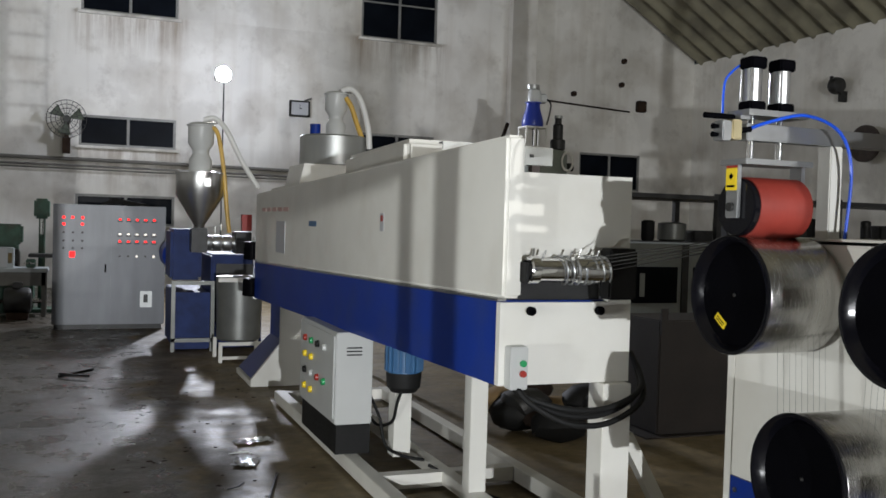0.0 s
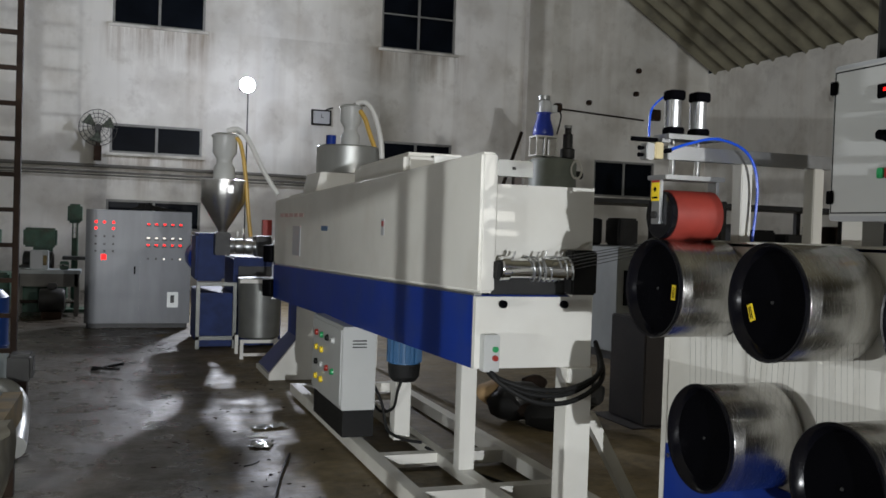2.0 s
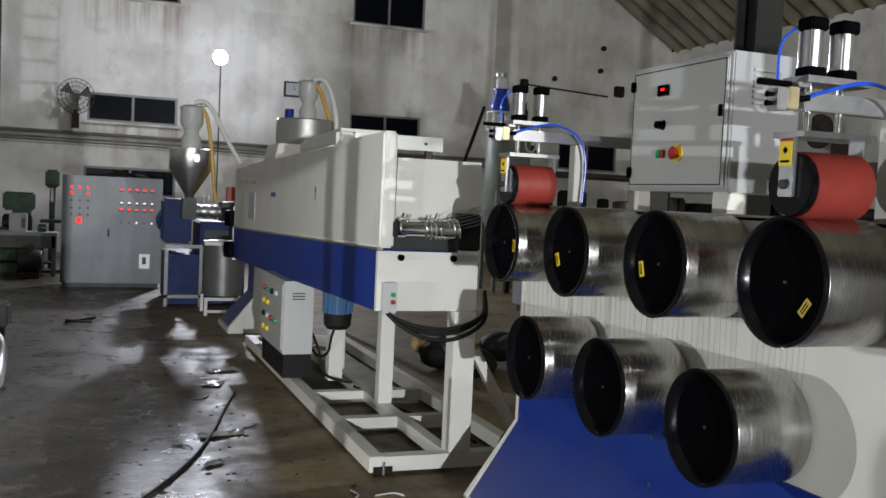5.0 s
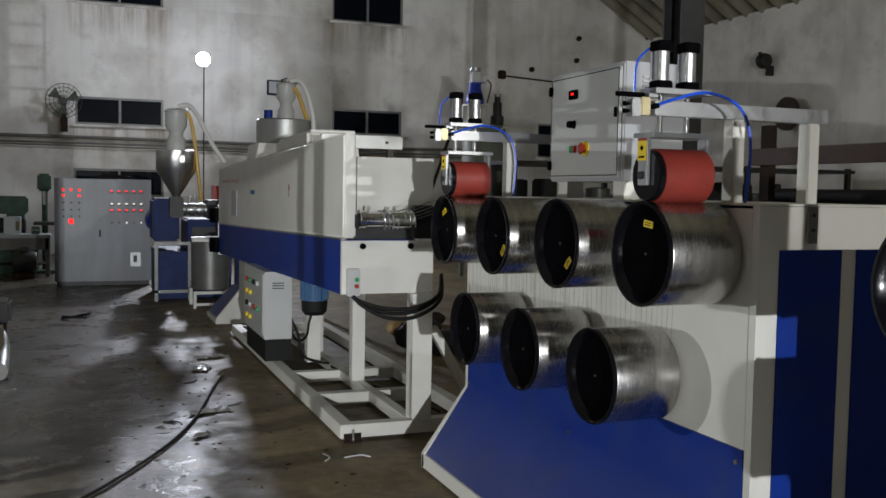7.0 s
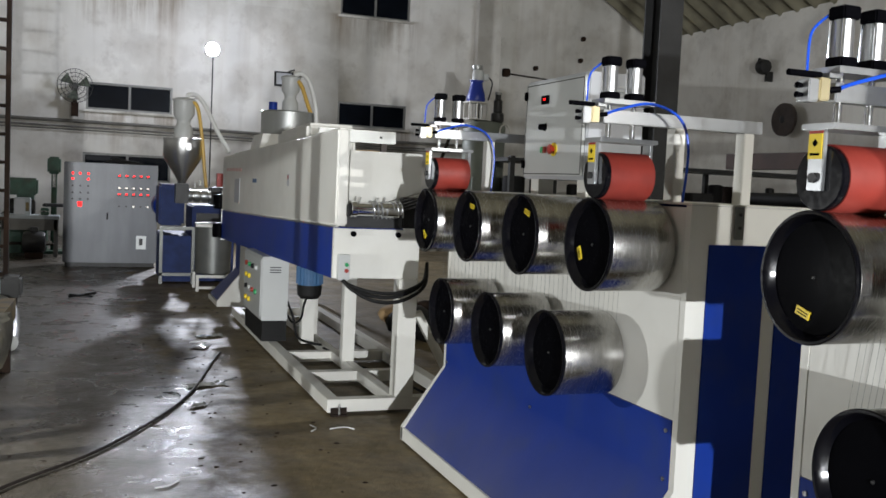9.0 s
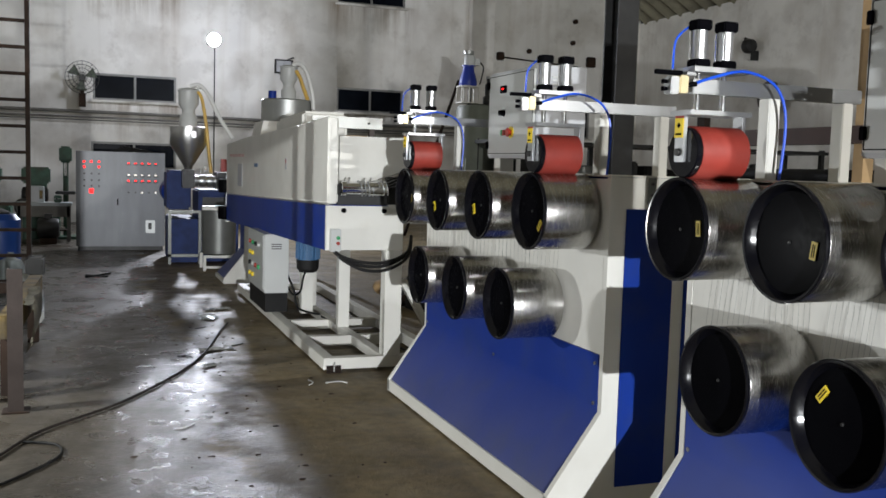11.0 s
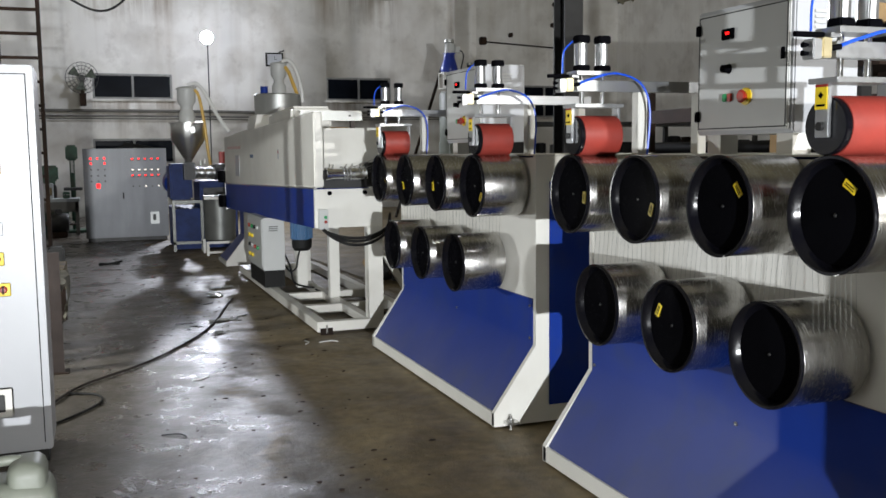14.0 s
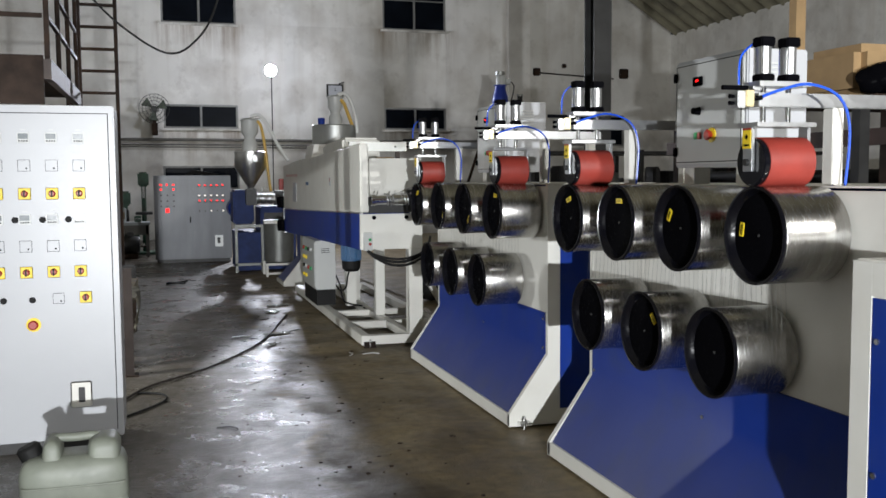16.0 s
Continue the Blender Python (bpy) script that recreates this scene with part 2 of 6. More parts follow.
def prism(bm, outline, axis, lo, hi):
    """An outline of 2D points pushed along an axis: 'y' takes (x, z), 'x' takes (y, z), 'z' takes (x, y)."""
    def at(p, d):
        return (p[0], d, p[1]) if axis == "y" else (d, p[0], p[1]) if axis == "x" else (p[0], p[1], d)
    a = [bm.verts.new(at(p, lo)) for p in outline]
    b = [bm.verts.new(at(p, hi)) for p in outline]
    n = len(outline)
    for i in range(n):
        j = (i + 1) % n
        bm.faces.new((a[i], a[j], b[j], b[i]))
    bm.faces.new(a[::-1])
    bm.faces.new(b)
    bmesh.ops.recalc_face_normals(bm, faces=bm.faces[:])


def mesh_of(name, bm, material, smooth=True):
    me = bpy.data.meshes.new(name)
    bm.to_mesh(me)
    bm.free()
    me.materials.append(material)
    if smooth:
        for p in me.polygons:
            p.use_smooth = True
        me.set_sharp_from_angle(angle=radians(35))
    return me


def part(name, bm, material, parent=None, label="", at=None):
    ob = new(name, mesh_of(name, bm, material))
    if parent:
        ob.parent = parent
    if at:
        ob.location = at
    if label:
        ob["label"] = label
    return ob


def thing(name, label, category, at=(0, 0, 0), group="", kind=""):
    ob = new(name)
    ob.location = at
    ob.empty_display_size = 0.1
    return tagged(ob, label, category, group, kind)


def made(fn, *args, **kw):
    bm = bmesh.new()
    fn(bm, *args, **kw)
    return bm


def boxes(*rows, bevel=0.0):
    bm = bmesh.new()
    for r in rows:
        box(bm, *r, bevel=bevel)
    return bm


# ---- setting ----
def wall_material():
    m = mat("stained_plaster", (0.85, 0.835, 0.79), 0.85, vary=0.1, scale=0.7, fine=25, bump=0.12, stain=(0.42, 0.375, 0.31), stain_amount=0.4, stain_scale=1.1)
    nt = m.node_tree
    nodes, links = nt.nodes, nt.links
    b = nodes["Principled BSDF"]
    old = b.inputs["Base Color"].links[0].from_socket
    co = nodes.new("ShaderNodeTexCoord")
    mp = nodes.new("ShaderNodeMapping")
    mp.inputs["Scale"].default_value = (3.4, 3.4, 0.22)
    links.new(co.outputs["Object"], mp.inputs["Vector"])
    n = nodes.new("ShaderNodeTexNoise")
    n.inputs["Scale"].default_value, n.inputs["Detail"].default_value = 1.0, 6
    links.new(mp.outputs["Vector"], n.inputs["Vector"])
    r = nodes.new("ShaderNodeMapRange")
    r.inputs["From Min"].default_value, r.inputs["From Max"].default_value, r.inputs["To Max"].default_value = 0.52, 0.74, 0.24
    links.new(n.outputs["Fac"], r.inputs["Value"])
    mx = nodes.new("ShaderNodeMix")
    mx.data_type = "RGBA"
    links.new(r.outputs["Result"], mx.inputs["Factor"])
    links.new(old, mx.inputs["A"])
    mx.inputs["B"].default_value = (0.4, 0.335, 0.25, 1)
    col = mx.outputs["Result"]

    def math_node(op, a, c=0.0):
        k = nodes.new("ShaderNodeMath")
        k.operation = op
        k.use_clamp = op == "MULTIPLY"
        for i, v in enumerate((a, c)):
            if isinstance(v, float):
                k.inputs[i].default_value = v
            else:
                links.new(v, k.inputs[i])
        return k.outputs["Value"]

    def ramp(src, a, c, lo=0.0, hi=1.0):
        k = nodes.new("ShaderNodeMapRange")
        for key, v in (("From Min", a), ("From Max", c), ("To Min", lo), ("To Max", hi)):
            k.inputs[key].default_value = v
        links.new(src, k.inputs["Value"])
        return k.outputs["Result"]

    def spots(sc, detail, rough, vec):
        k = nodes.new("ShaderNodeTexNoise")
        k.inputs["Scale"].default_value, k.inputs["Detail"].default_value, k.inputs["Roughness"].default_value = sc, detail, rough
        links.new(vec, k.inputs["Vector"])
        return k.outputs["Fac"]

    def stain(col, fac, tint):
        k = nodes.new("ShaderNodeMix")
        k.data_type = "RGBA"
        links.new(fac, k.inputs["Factor"])
        links.new(col, k.inputs["A"])
        k.inputs["B"].default_value = tint
        return k.outputs["Result"]

    # patched and flaked plaster, then rust that ran down from the upper window sills, then a blotchy dark band at
    # conduit height
    col = stain(col, ramp(spots(2.3, 12, 0.72, co.outputs["Object"]), 0.54, 0.66, 0.0, 0.22), (0.3, 0.265, 0.21, 1))
    col = stain(col, ramp(spots(0.5, 10, 0.6, co.outputs["Object"]), 0.55, 0.6, 0.0, 0.18), (0.36, 0.34, 0.3, 1))
    sep = nodes.new("ShaderNodeSeparateXYZ")
    links.new(co.outputs["Object"], sep.inputs["Vector"])
    runs = ramp(spots(1.0, 8, 0.7, mp.outputs["Vector"]), 0.42, 0.66)
    for xc, zs in ((0.82, 5.2), (6.22, 5.24), (0.82, 2.68), (6.23, 2.68)):
        near = ramp(math_node("ABSOLUTE", math_node("SUBTRACT", sep.outputs["X"], xc)), 0.85, 1.25, 1.0, 0.0)
        below = math_node("MULTIPLY", ramp(sep.outputs["Z"], zs - 0.95, zs - 0.05), ramp(sep.outputs["Z"], zs, zs + 0.06, 1.0, 0.0))
        col = stain(col, math_node("MULTIPLY", math_node("MULTIPLY", near, below), math_node("MULTIPLY", runs, 0.75)), (0.22, 0.15, 0.085, 1))
    mid_band = ramp(math_node("ABSOLUTE", math_node("SUBTRACT", sep.outputs["Z"], 2.3)), 0.0, 0.5, 0.4, 0.0)
    col = stain(col, math_node("MULTIPLY", mid_band, ramp(spots(1.4, 8, 0.6, co.outputs["Object"]), 0.35, 0.6)), (0.16, 0.14, 0.11, 1))
    damp = ramp(sep.outputs["Z"], 0.0, 1.6, 0.55, 0.0)
    col = stain(col, math_node("MULTIPLY", damp, ramp(spots(1.0, 8, 0.6, co.outputs["Object"]), 0.35, 0.65)), (0.14, 0.12, 0.095, 1))
    links.new(col, b.inputs["Base Color"])
    return m


def floor_material():
    m = bpy.data.materials.new("wet_concrete")
    m.use_nodes = True
    nodes, links = m.node_tree.nodes, m.node_tree.links
    b = nodes["Principled BSDF"]
    co = nodes.new("ShaderNodeTexCoord")

    def nz(sc, det, rough=0.6):
        n = nodes.new("ShaderNodeTexNoise")
        n.inputs["Scale"].default_value, n.inputs["Detail"].default_value, n.inputs["Roughness"].default_value = sc, det, rough
        links.new(co.outputs["Object"], n.inputs["Vector"])
        return n.outputs["Fac"]

    def rng(src, a, c, lo, hi):
        r = nodes.new("ShaderNodeMapRange")
        for k, v in (("From Min", a), ("From Max", c), ("To Min", lo), ("To Max", hi)):
            r.inputs[k].default_value = v
        links.new(src, r.inputs["Value"])
        return r.outputs["Result"]

    def mix(fac, a, b2, blend="MIX"):
        n = nodes.new("ShaderNodeMix")
        n.data_type, n.blend_type = "RGBA", blend
        for key, v in (("Factor", fac), ("A", a), ("B", b2)):
            if isinstance(v, (tuple, float)):
                n.inputs[key].default_value = v
            else:
                links.new(v, n.inputs[key])
        return n.outputs["Result"]

    def sums(op, a, b2):
        n = nodes.new("ShaderNodeMath")
        n.operation = op
        for k, v in enumerate((a, b2)):
            if isinstance(v, float):
                n.inputs[k].default_value = v
            else:
                links.new(v, n.inputs[k])
        return n.outputs["Value"]

    # a smooth grey screed covers the aisle; beyond its broken edge the slab is rough, brown and oily
    sep = nodes.new("ShaderNodeSeparateXYZ")
    links.new(co.outputs["Object"], sep.inputs["Vector"])
    edge = sums("ADD", sep.outputs["X"], rng(nz(1.1, 8, 0.65), 0.3, 0.7, -0.32, 0.32))
    screed = rng(edge, 0.52, 0.68, 1.0, 0.0)
    slab = mix(rng(nz(1.3, 9), 0.32, 0.72, 0.0, 1.0), (0.12, 0.088, 0.042, 1), (0.29, 0.225, 0.125, 1))
    grey = mix(rng(nz(0.9, 9, 0.65), 0.34, 0.66, 0.0, 1.0), (0.05, 0.042, 0.031, 1), (0.125, 0.11, 0.09, 1))
    col = mix(screed, slab, grey)
    col = mix(1.0, col, rng(nz(14, 8), 0.3, 0.7, 0.65, 1.2), "MULTIPLY")
    oil = rng(nz(0.55, 7, 0.6), 0.52, 0.66, 0.0, 0.62)
    col = mix(oil, col, (0.045, 0.032, 0.02, 1))
    # a dark band with uneven sides along the broken edge
    run = sums("ADD", sep.outputs["X"], rng(nz(0.8, 8, 0.6), 0.3, 0.7, -0.2, 0.2))
    run = sums("MULTIPLY", rng(run, 0.55, 0.66, 0.0, 1.0), rng(run, 0.78, 1.05, 1.0, 0.0))
    col = mix(sums("MULTIPLY", run, 0.75), col, (0.03, 0.021, 0.012, 1))
    links.new(col, b.inputs["Base Color"])
    wet = rng(nz(3.1, 9, 0.7), 0.42, 0.6, 0.0, 1.0)
    links.new(sums("ADD", sums("MULTIPLY", wet, 0.2), rng(screed, 0.0, 1.0, 0.46, 0.25)), b.inputs["Roughness"])
    bp = nodes.new("ShaderNodeBump")
    bp.inputs["Strength"].default_value, bp.inputs["Distance"].default_value = 0.42, 0.008
    links.new(sums("ADD", nz(55, 6, 0.65), sums("MULTIPLY", nz(17, 5, 0.6), 1.5)), bp.inputs["Height"])
    links.new(bp.outputs["Normal"], b.inputs["Normal"])
    return m


PLASTER = wall_material()
ROOF = mat("fibre_cement_roof", (0.3, 0.28, 0.2), 0.85, vary=0.25, scale=1.2, fine=20, bump=0.1, stain=(0.1, 0.09, 0.07), stain_amount=0.6)
WALL_Y, RIGHT_X, LEFT_X, BACK_Y = 18.34, 13.7, -10.0, -20.0


def setting():
    tagged(part("floor", boxes((LEFT_X - 0.3, RIGHT_X + 0.3, BACK_Y - 0.3, WALL_Y + 0.3, -0.2, 0)), floor_material()),
           "wet brown concrete workshop floor with oily stains", "floor", kind="structure")
    # far wall with its window openings
    opens = [(-0.06, 1.70, 5.21, 6.7), (5.38, 7.07, 5.25, 6.75), (-0.06, 1.70, 2.69, 3.27), (5.40, 7.07, 2.70, 3.27), (-0.1, 1.7, 1.2, 1.78), (10.64, 12.27, 2.3, 3.15)]
    wall = made(box, LEFT_X, RIGHT_X, WALL_Y, WALL_Y + 0.3, 0, 10.4)
    ob = tagged(part("wall_far", wall, PLASTER), "grimy white plaster wall with rust streaks", "wall", kind="structure")
    cut = boxes(*[(a, b, WALL_Y - 0.2, WALL_Y + 0.5, c, d) for a, b, c, d in opens])
    cutter = part("cutter", cut, PLASTER)
    mod = ob.modifiers.new("openings", "BOOLEAN")
    mod.operation, mod.object, mod.solver = "DIFFERENCE", cutter, "EXACT"
    dg = bpy.context.evaluated_depsgraph_get()
    done = bpy.data.meshes.new_from_object(ob.evaluated_get(dg))
    ob.modifiers.clear()
    ob.data = done
    bpy.data.objects.remove(cutter)
    for n, (a, b, c, d) in enumerate(opens, 1):
        w = thing(f"window_{n}", "dark night window with a grey metal frame and sliding panes", "window", ((a + b) / 2, WALL_Y + 0.06, c), kind="structure")
        hw, h, t = (b - a) / 2, d - c, 0.045
        part("window_frame", boxes((-hw, hw, -0.03, 0.05, 0, t), (-hw, hw, -0.03, 0.05, h - t, h), (-hw, -hw + t, -0.03, 0.05, t, h - t), (hw - t, hw, -0.03, 0.05, t, h - t)), FRAMEGREY, w)
        part("mullion", boxes((-0.025, 0.025, -0.028, 0.045, t, h - t)), FRAMEGREY, w)
        part("pane", boxes((-hw + t, -0.025, 0.0, 0.008, t, h - t)), GLASS, w)
        part("pane", boxes((0.025, hw - t, 0.012, 0.02, t, h - t)), GLASS, w)
        if h > 1:
            part("glazing_bar", boxes((-hw + t, -0.026, -0.015, -0.004, h * 0.5, h * 0.5 + 0.03)), FRAMEGREY, w)
            part("glazing_bar", boxes((0.026, hw - t, -0.015, 0.008, h * 0.5, h * 0.5 + 0.03)), FRAMEGREY, w)
        part("window_sill", boxes((-hw - 0.06, hw + 0.06, -0.14, -0.035, -0.05, -0.002)), PLASTER, w)
    tagged(part("wall_right", boxes((RIGHT_X, RIGHT_X + 0.3, BACK_Y, WALL_Y, 0, 5.42)), PLASTER), "grimy plaster side wall under the roof", "wall", kind="structure")
    tagged(part("wall_left", boxes((LEFT_X - 0.3, LEFT_X, BACK_Y, WALL_Y, 0, 10.0)), PLASTER), "grimy plaster side wall", "wall", kind="structure")
    tagged(part("wall_near", boxes((LEFT_X, RIGHT_X, BACK_Y - 0.3, BACK_Y, 0, 10.4)), PLASTER), "plain plaster end wall", "wall", kind="structure")
    tagged(part("pier", boxes((8.75, 9.35, WALL_Y - 0.22, WALL_Y - 0.002, 0, 8.0)), PLASTER), "stained plaster pier on the wall", "pier", kind="structure")


def roof():
    """Corrugated sheets that fall to the right-hand wall; the ribs run down the slope."""
    bm = bmesh.new()
    x0, z0, x1, z1 = 6.2, 10.1, RIGHT_X + 0.3, 5.3
    pitch, n = 0.52, int((WALL_Y - BACK_Y) / 0.52 * 10)
    cols = []
    for i in range(n + 1):
        y = BACK_Y + (WALL_Y - BACK_Y) * i / n
        d = 0.13 * math.sin(2 * math.pi * y / pitch)
        cols.append([bm.verts.new((x0, y, z0 + d)), bm.verts.new((x1, y, z1 + d)), bm.verts.new((x1, y, z1 + d + 0.02)), bm.verts.new((x0, y, z0 + d + 0.02))])
    for a, b in zip(cols, cols[1:]):
        for k in range(4):
            bm.faces.new((a[k], b[k], b[(k + 1) % 4], a[(k + 1) % 4]))
    bmesh.ops.recalc_face_normals(bm, faces=bm.faces[:])
    tagged(part("ceiling", bm, ROOF), "corrugated fibre cement roof seen from below", "roof", kind="structure")
    tagged(part("ceiling_flat", boxes((LEFT_X, 6.3, BACK_Y, WALL_Y, 10.0, 10.1)), ROOF), "dark roof high above the hall", "roof", kind="structure")


setting()
roof()

# ---- the drawing line ----
CAP_X, PLATE_X, CAP_R, DRUM_R = 1.66, 1.93, 0.163, 0.1605
ROLLERS = []


def roller(at, turn, base, sticker=True):
    """A godet: steel drum on a shaft with a black domed cap; turn is its speed in degrees a second."""
    g = thing("godet_roller", "polished steel godet roller with a black end cap and yellow sticker", "roller", at, "godet rollers")
    L = PLATE_X - CAP_X
    part("drum", made(lathe, [(DRUM_R - 0.008, 0.05), (DRUM_R - 0.008, 0.015), (DRUM_R - 0.001, 0.0142), (DRUM_R, 0.016), (DRUM_R, L - 0.016), (DRUM_R - 0.004, L - 0.012), (DRUM_R - 0.02, L - 0.010)], "x", seg=72), ROLLER, g)
    part("shaft", made(rod, (L - 0.012, 0, 0), (L + 0.03, 0, 0), 0.04), STEEL, g)
    part("end_cap", made(lathe, [(0.03, 0.026), (CAP_R - 0.026, 0.028), (CAP_R - 0.026, 0.036)], "x", seg=64), BLACK, g, "black recessed end cap")
    part("rim", made(lathe, [(CAP_R - 0.027, 0.031), (CAP_R - 0.021, 0.02), (CAP_R - 0.014, 0.006), (CAP_R - 0.009, 0.001), (CAP_R - 0.003, 0.0), (CAP_R, 0.004), (CAP_R, 0.011), (CAP_R - 0.002, 0.0135), (CAP_R - 0.0095, 0.0138), (CAP_R - 0.012, 0.034)], "x", seg=64), RIMBLACK, g, "glossy black rolled rim")
    part("centre_bolt", made(lathe, [(0.003, 0.021), (0.005, 0.023), (0.005, 0.028)], "x", seg=12), DARKSTEEL, g)
    if sticker:
        lab = part("sticker", boxes((0.0225, 0.0255, -0.024, 0.024, 0.082, 0.103)), YELLOW, g, "yellow sticker with small dark bars")
        part("print_bar", boxes((0.0215, 0.023, -0.018, 0.018, 0.088, 0.0905)), BLACK, lab)
        part("print_bar", boxes((0.0215, 0.023, -0.017, 0.016, 0.095, 0.0975)), BLACK, lab)
    ROLLERS.append((g, Vector(at), turn, base))
    return g


def press(y, group="nip presses"):
    """A pneumatic nip press: red rubber roller in a steel yoke below two air cylinders, on an arm carried by two posts."""
    p = thing("nip_press", "pneumatic nip press with a red rubber roller and two air cylinders", "press", (0, y, 0), group)
    zc, x0, x1 = 1.487, 1.665, 1.905
    rb = part("rubber_roller", made(lathe, [(0.06, x0 + 0.03), (0.082, x0 + 0.032), (0.083, x0 + 0.05), (0.083, x1 - 0.036), (0.06, x1 - 0.032)], "x", (0, 0, zc), 48), RED, p, "red rubber press roller")
    part("roller_hub", made(lathe, [(0.075, x0 + 0.012), (0.079, x0 + 0.016), (0.079, x0 + 0.034)], "x", (0, 0, zc), 32), RIMBLACK, rb)
    part("yoke", boxes((x0 - 0.002, x0 + 0.01, -0.025, 0.025, zc - 0.03, zc + 0.115), (x1 - 0.026, x1 - 0.014, -0.025, 0.025, zc - 0.03, zc + 0.115), (x0 - 0.002, x1 - 0.014, -0.055, 0.055, zc + 0.115, zc + 0.13), bevel=0.002), ALU, p, "bare aluminium yoke")
    part("bearing_bolt", made(rod, (x0 - 0.012, 0, zc), (x0 - 0.002, 0, zc), 0.012, seg=12), DARKSTEEL, p)
    tag = part("warning_sticker", boxes((x0 - 0.0055, x0 - 0.0035, -0.022, 0.022, zc + 0.045, zc + 0.105)), YELLOW, p, "yellow warning sticker")
    bm = bmesh.new()
    prism(bm, [(-0.009, zc + 0.083), (0.0, zc + 0.074), (0.009, zc + 0.083), (0, zc + 0.092)], "x", x0 - 0.0065, x0 - 0.005)
    part("warning_triangle", bm, BLACK, tag)
    part("red_band", boxes((x0 - 0.0055, x0 - 0.0035, -0.022, 0.022, zc + 0.1055, zc + 0.112)), REDBTN, p)
    part("print_bar", boxes((x0 - 0.0065, x0 - 0.005, -0.015, 0.015, zc + 0.053, zc + 0.059)), BLACK, tag)
    arm_z = 1.714
    for k, xc in enumerate((1.72, 1.817)):
        part("guide_rod", made(rod, (xc, 0, zc + 0.13), (xc, 0, arm_z + 0.019), 0.0095, seg=16), CHROME, p)
        cyl = part("air_cylinder", made(lathe, [(0.024, arm_z + 0.062), (0.024, arm_z + 0.15)], "z", (xc, 0, 0), 28), ALU, p, "aluminium air cylinder with black end caps")
        part("end_block", boxes((xc - 0.027, xc + 0.027, -0.027, 0.027, arm_z + 0.036, arm_z + 0.062), bevel=0.004), BLACK, cyl)
        part("end_block", boxes((xc - 0.027, xc + 0.027, -0.027, 0.027, arm_z + 0.15, arm_z + 0.182), bevel=0.004), BLACK, cyl)
        for sy in (-1, 1):
            part("tie_rod", made(rod, (xc - 0.02, sy * 0.02, arm_z + 0.062), (xc - 0.02, sy * 0.02, arm_z + 0.15), 0.004, seg=8), CHROME, cyl)
    part("mount_plate", boxes((1.675, 1.875, -0.045, 0.045, arm_z + 0.02, arm_z + 0.036)), ALU, p)
    part("arm", boxes((1.69, 2.36, -0.022, 0.022, arm_z - 0.045, arm_z), bevel=0.003), ALU, p, "square aluminium arm")
    for xc in (2.0, 2.3):
        part("arm_post", boxes((xc - 0.022, xc + 0.022, -0.026, 0.026, 1.402, arm_z - 0.046), bevel=0.003), CREAM, p)
    part("valve_block", boxes((1.64, 1.672, -0.024, 0.024, arm_z - 0.046, arm_z + 0.008), bevel=0.003), mat_brass(), p, "brass valve block")
    part("valve_body", boxes((1.61, 1.64, -0.022, 0.022, arm_z - 0.05, arm_z + 0.004), bevel=0.003), ALU, p)
    for dz in (-0.012, -0.034):
        part("valve_port", made(rod, (1.592, 0, arm_z + dz), (1.61, 0, arm_z + dz), 0.008, 0.005, seg=10), BLACK, p)
    part("hose_fitting", made(rod, (1.672, -0.01, arm_z - 0.02), (1.7, -0.025, arm_z - 0.016), 0.008, seg=10), BLACK, p)
    part("clamp", boxes((1.66, 1.692, -0.03, 0.03, arm_z + 0.0085, arm_z + 0.0195)), ALU, p)
    part("valve_knob", made(rod, (1.565, 0, arm_z + 0.016), (1.66, 0, arm_z + 0.016), 0.0078, seg=12), BLACK, p)
    bm = bmesh.new()
    tube(bm, [(1.69, -0.02, arm_z - 0.018), (1.74, -0.05, arm_z + 0.004), (1.84, -0.075, arm_z + 0.025), (1.95, -0.085, arm_z - 0.015), (1.995, -0.085, arm_z - 0.12), (1.99, -0.075, 1.40)], 0.0047, 8)
    part("air_hose", bm, PIPEBLUE, p, "bright blue air hose")
    bm = bmesh.new()
    tube(bm, [(1.7, 0.03, arm_z + 0.165), (1.66, 0.04, arm_z + 0.12), (1.65, 0.035, arm_z + 0.03)], 0.0035, 6)
    part("air_hose", bm, PIPEBLUE, p, "bright blue air hose")
    return p


BRASS = []


def mat_brass():
    if not BRASS:
        BRASS.append(mat("pale_brass", (0.6, 0.52, 0.32), 0.35, 0.8, vary=0.1, bump=0.02))
    return BRASS[0]


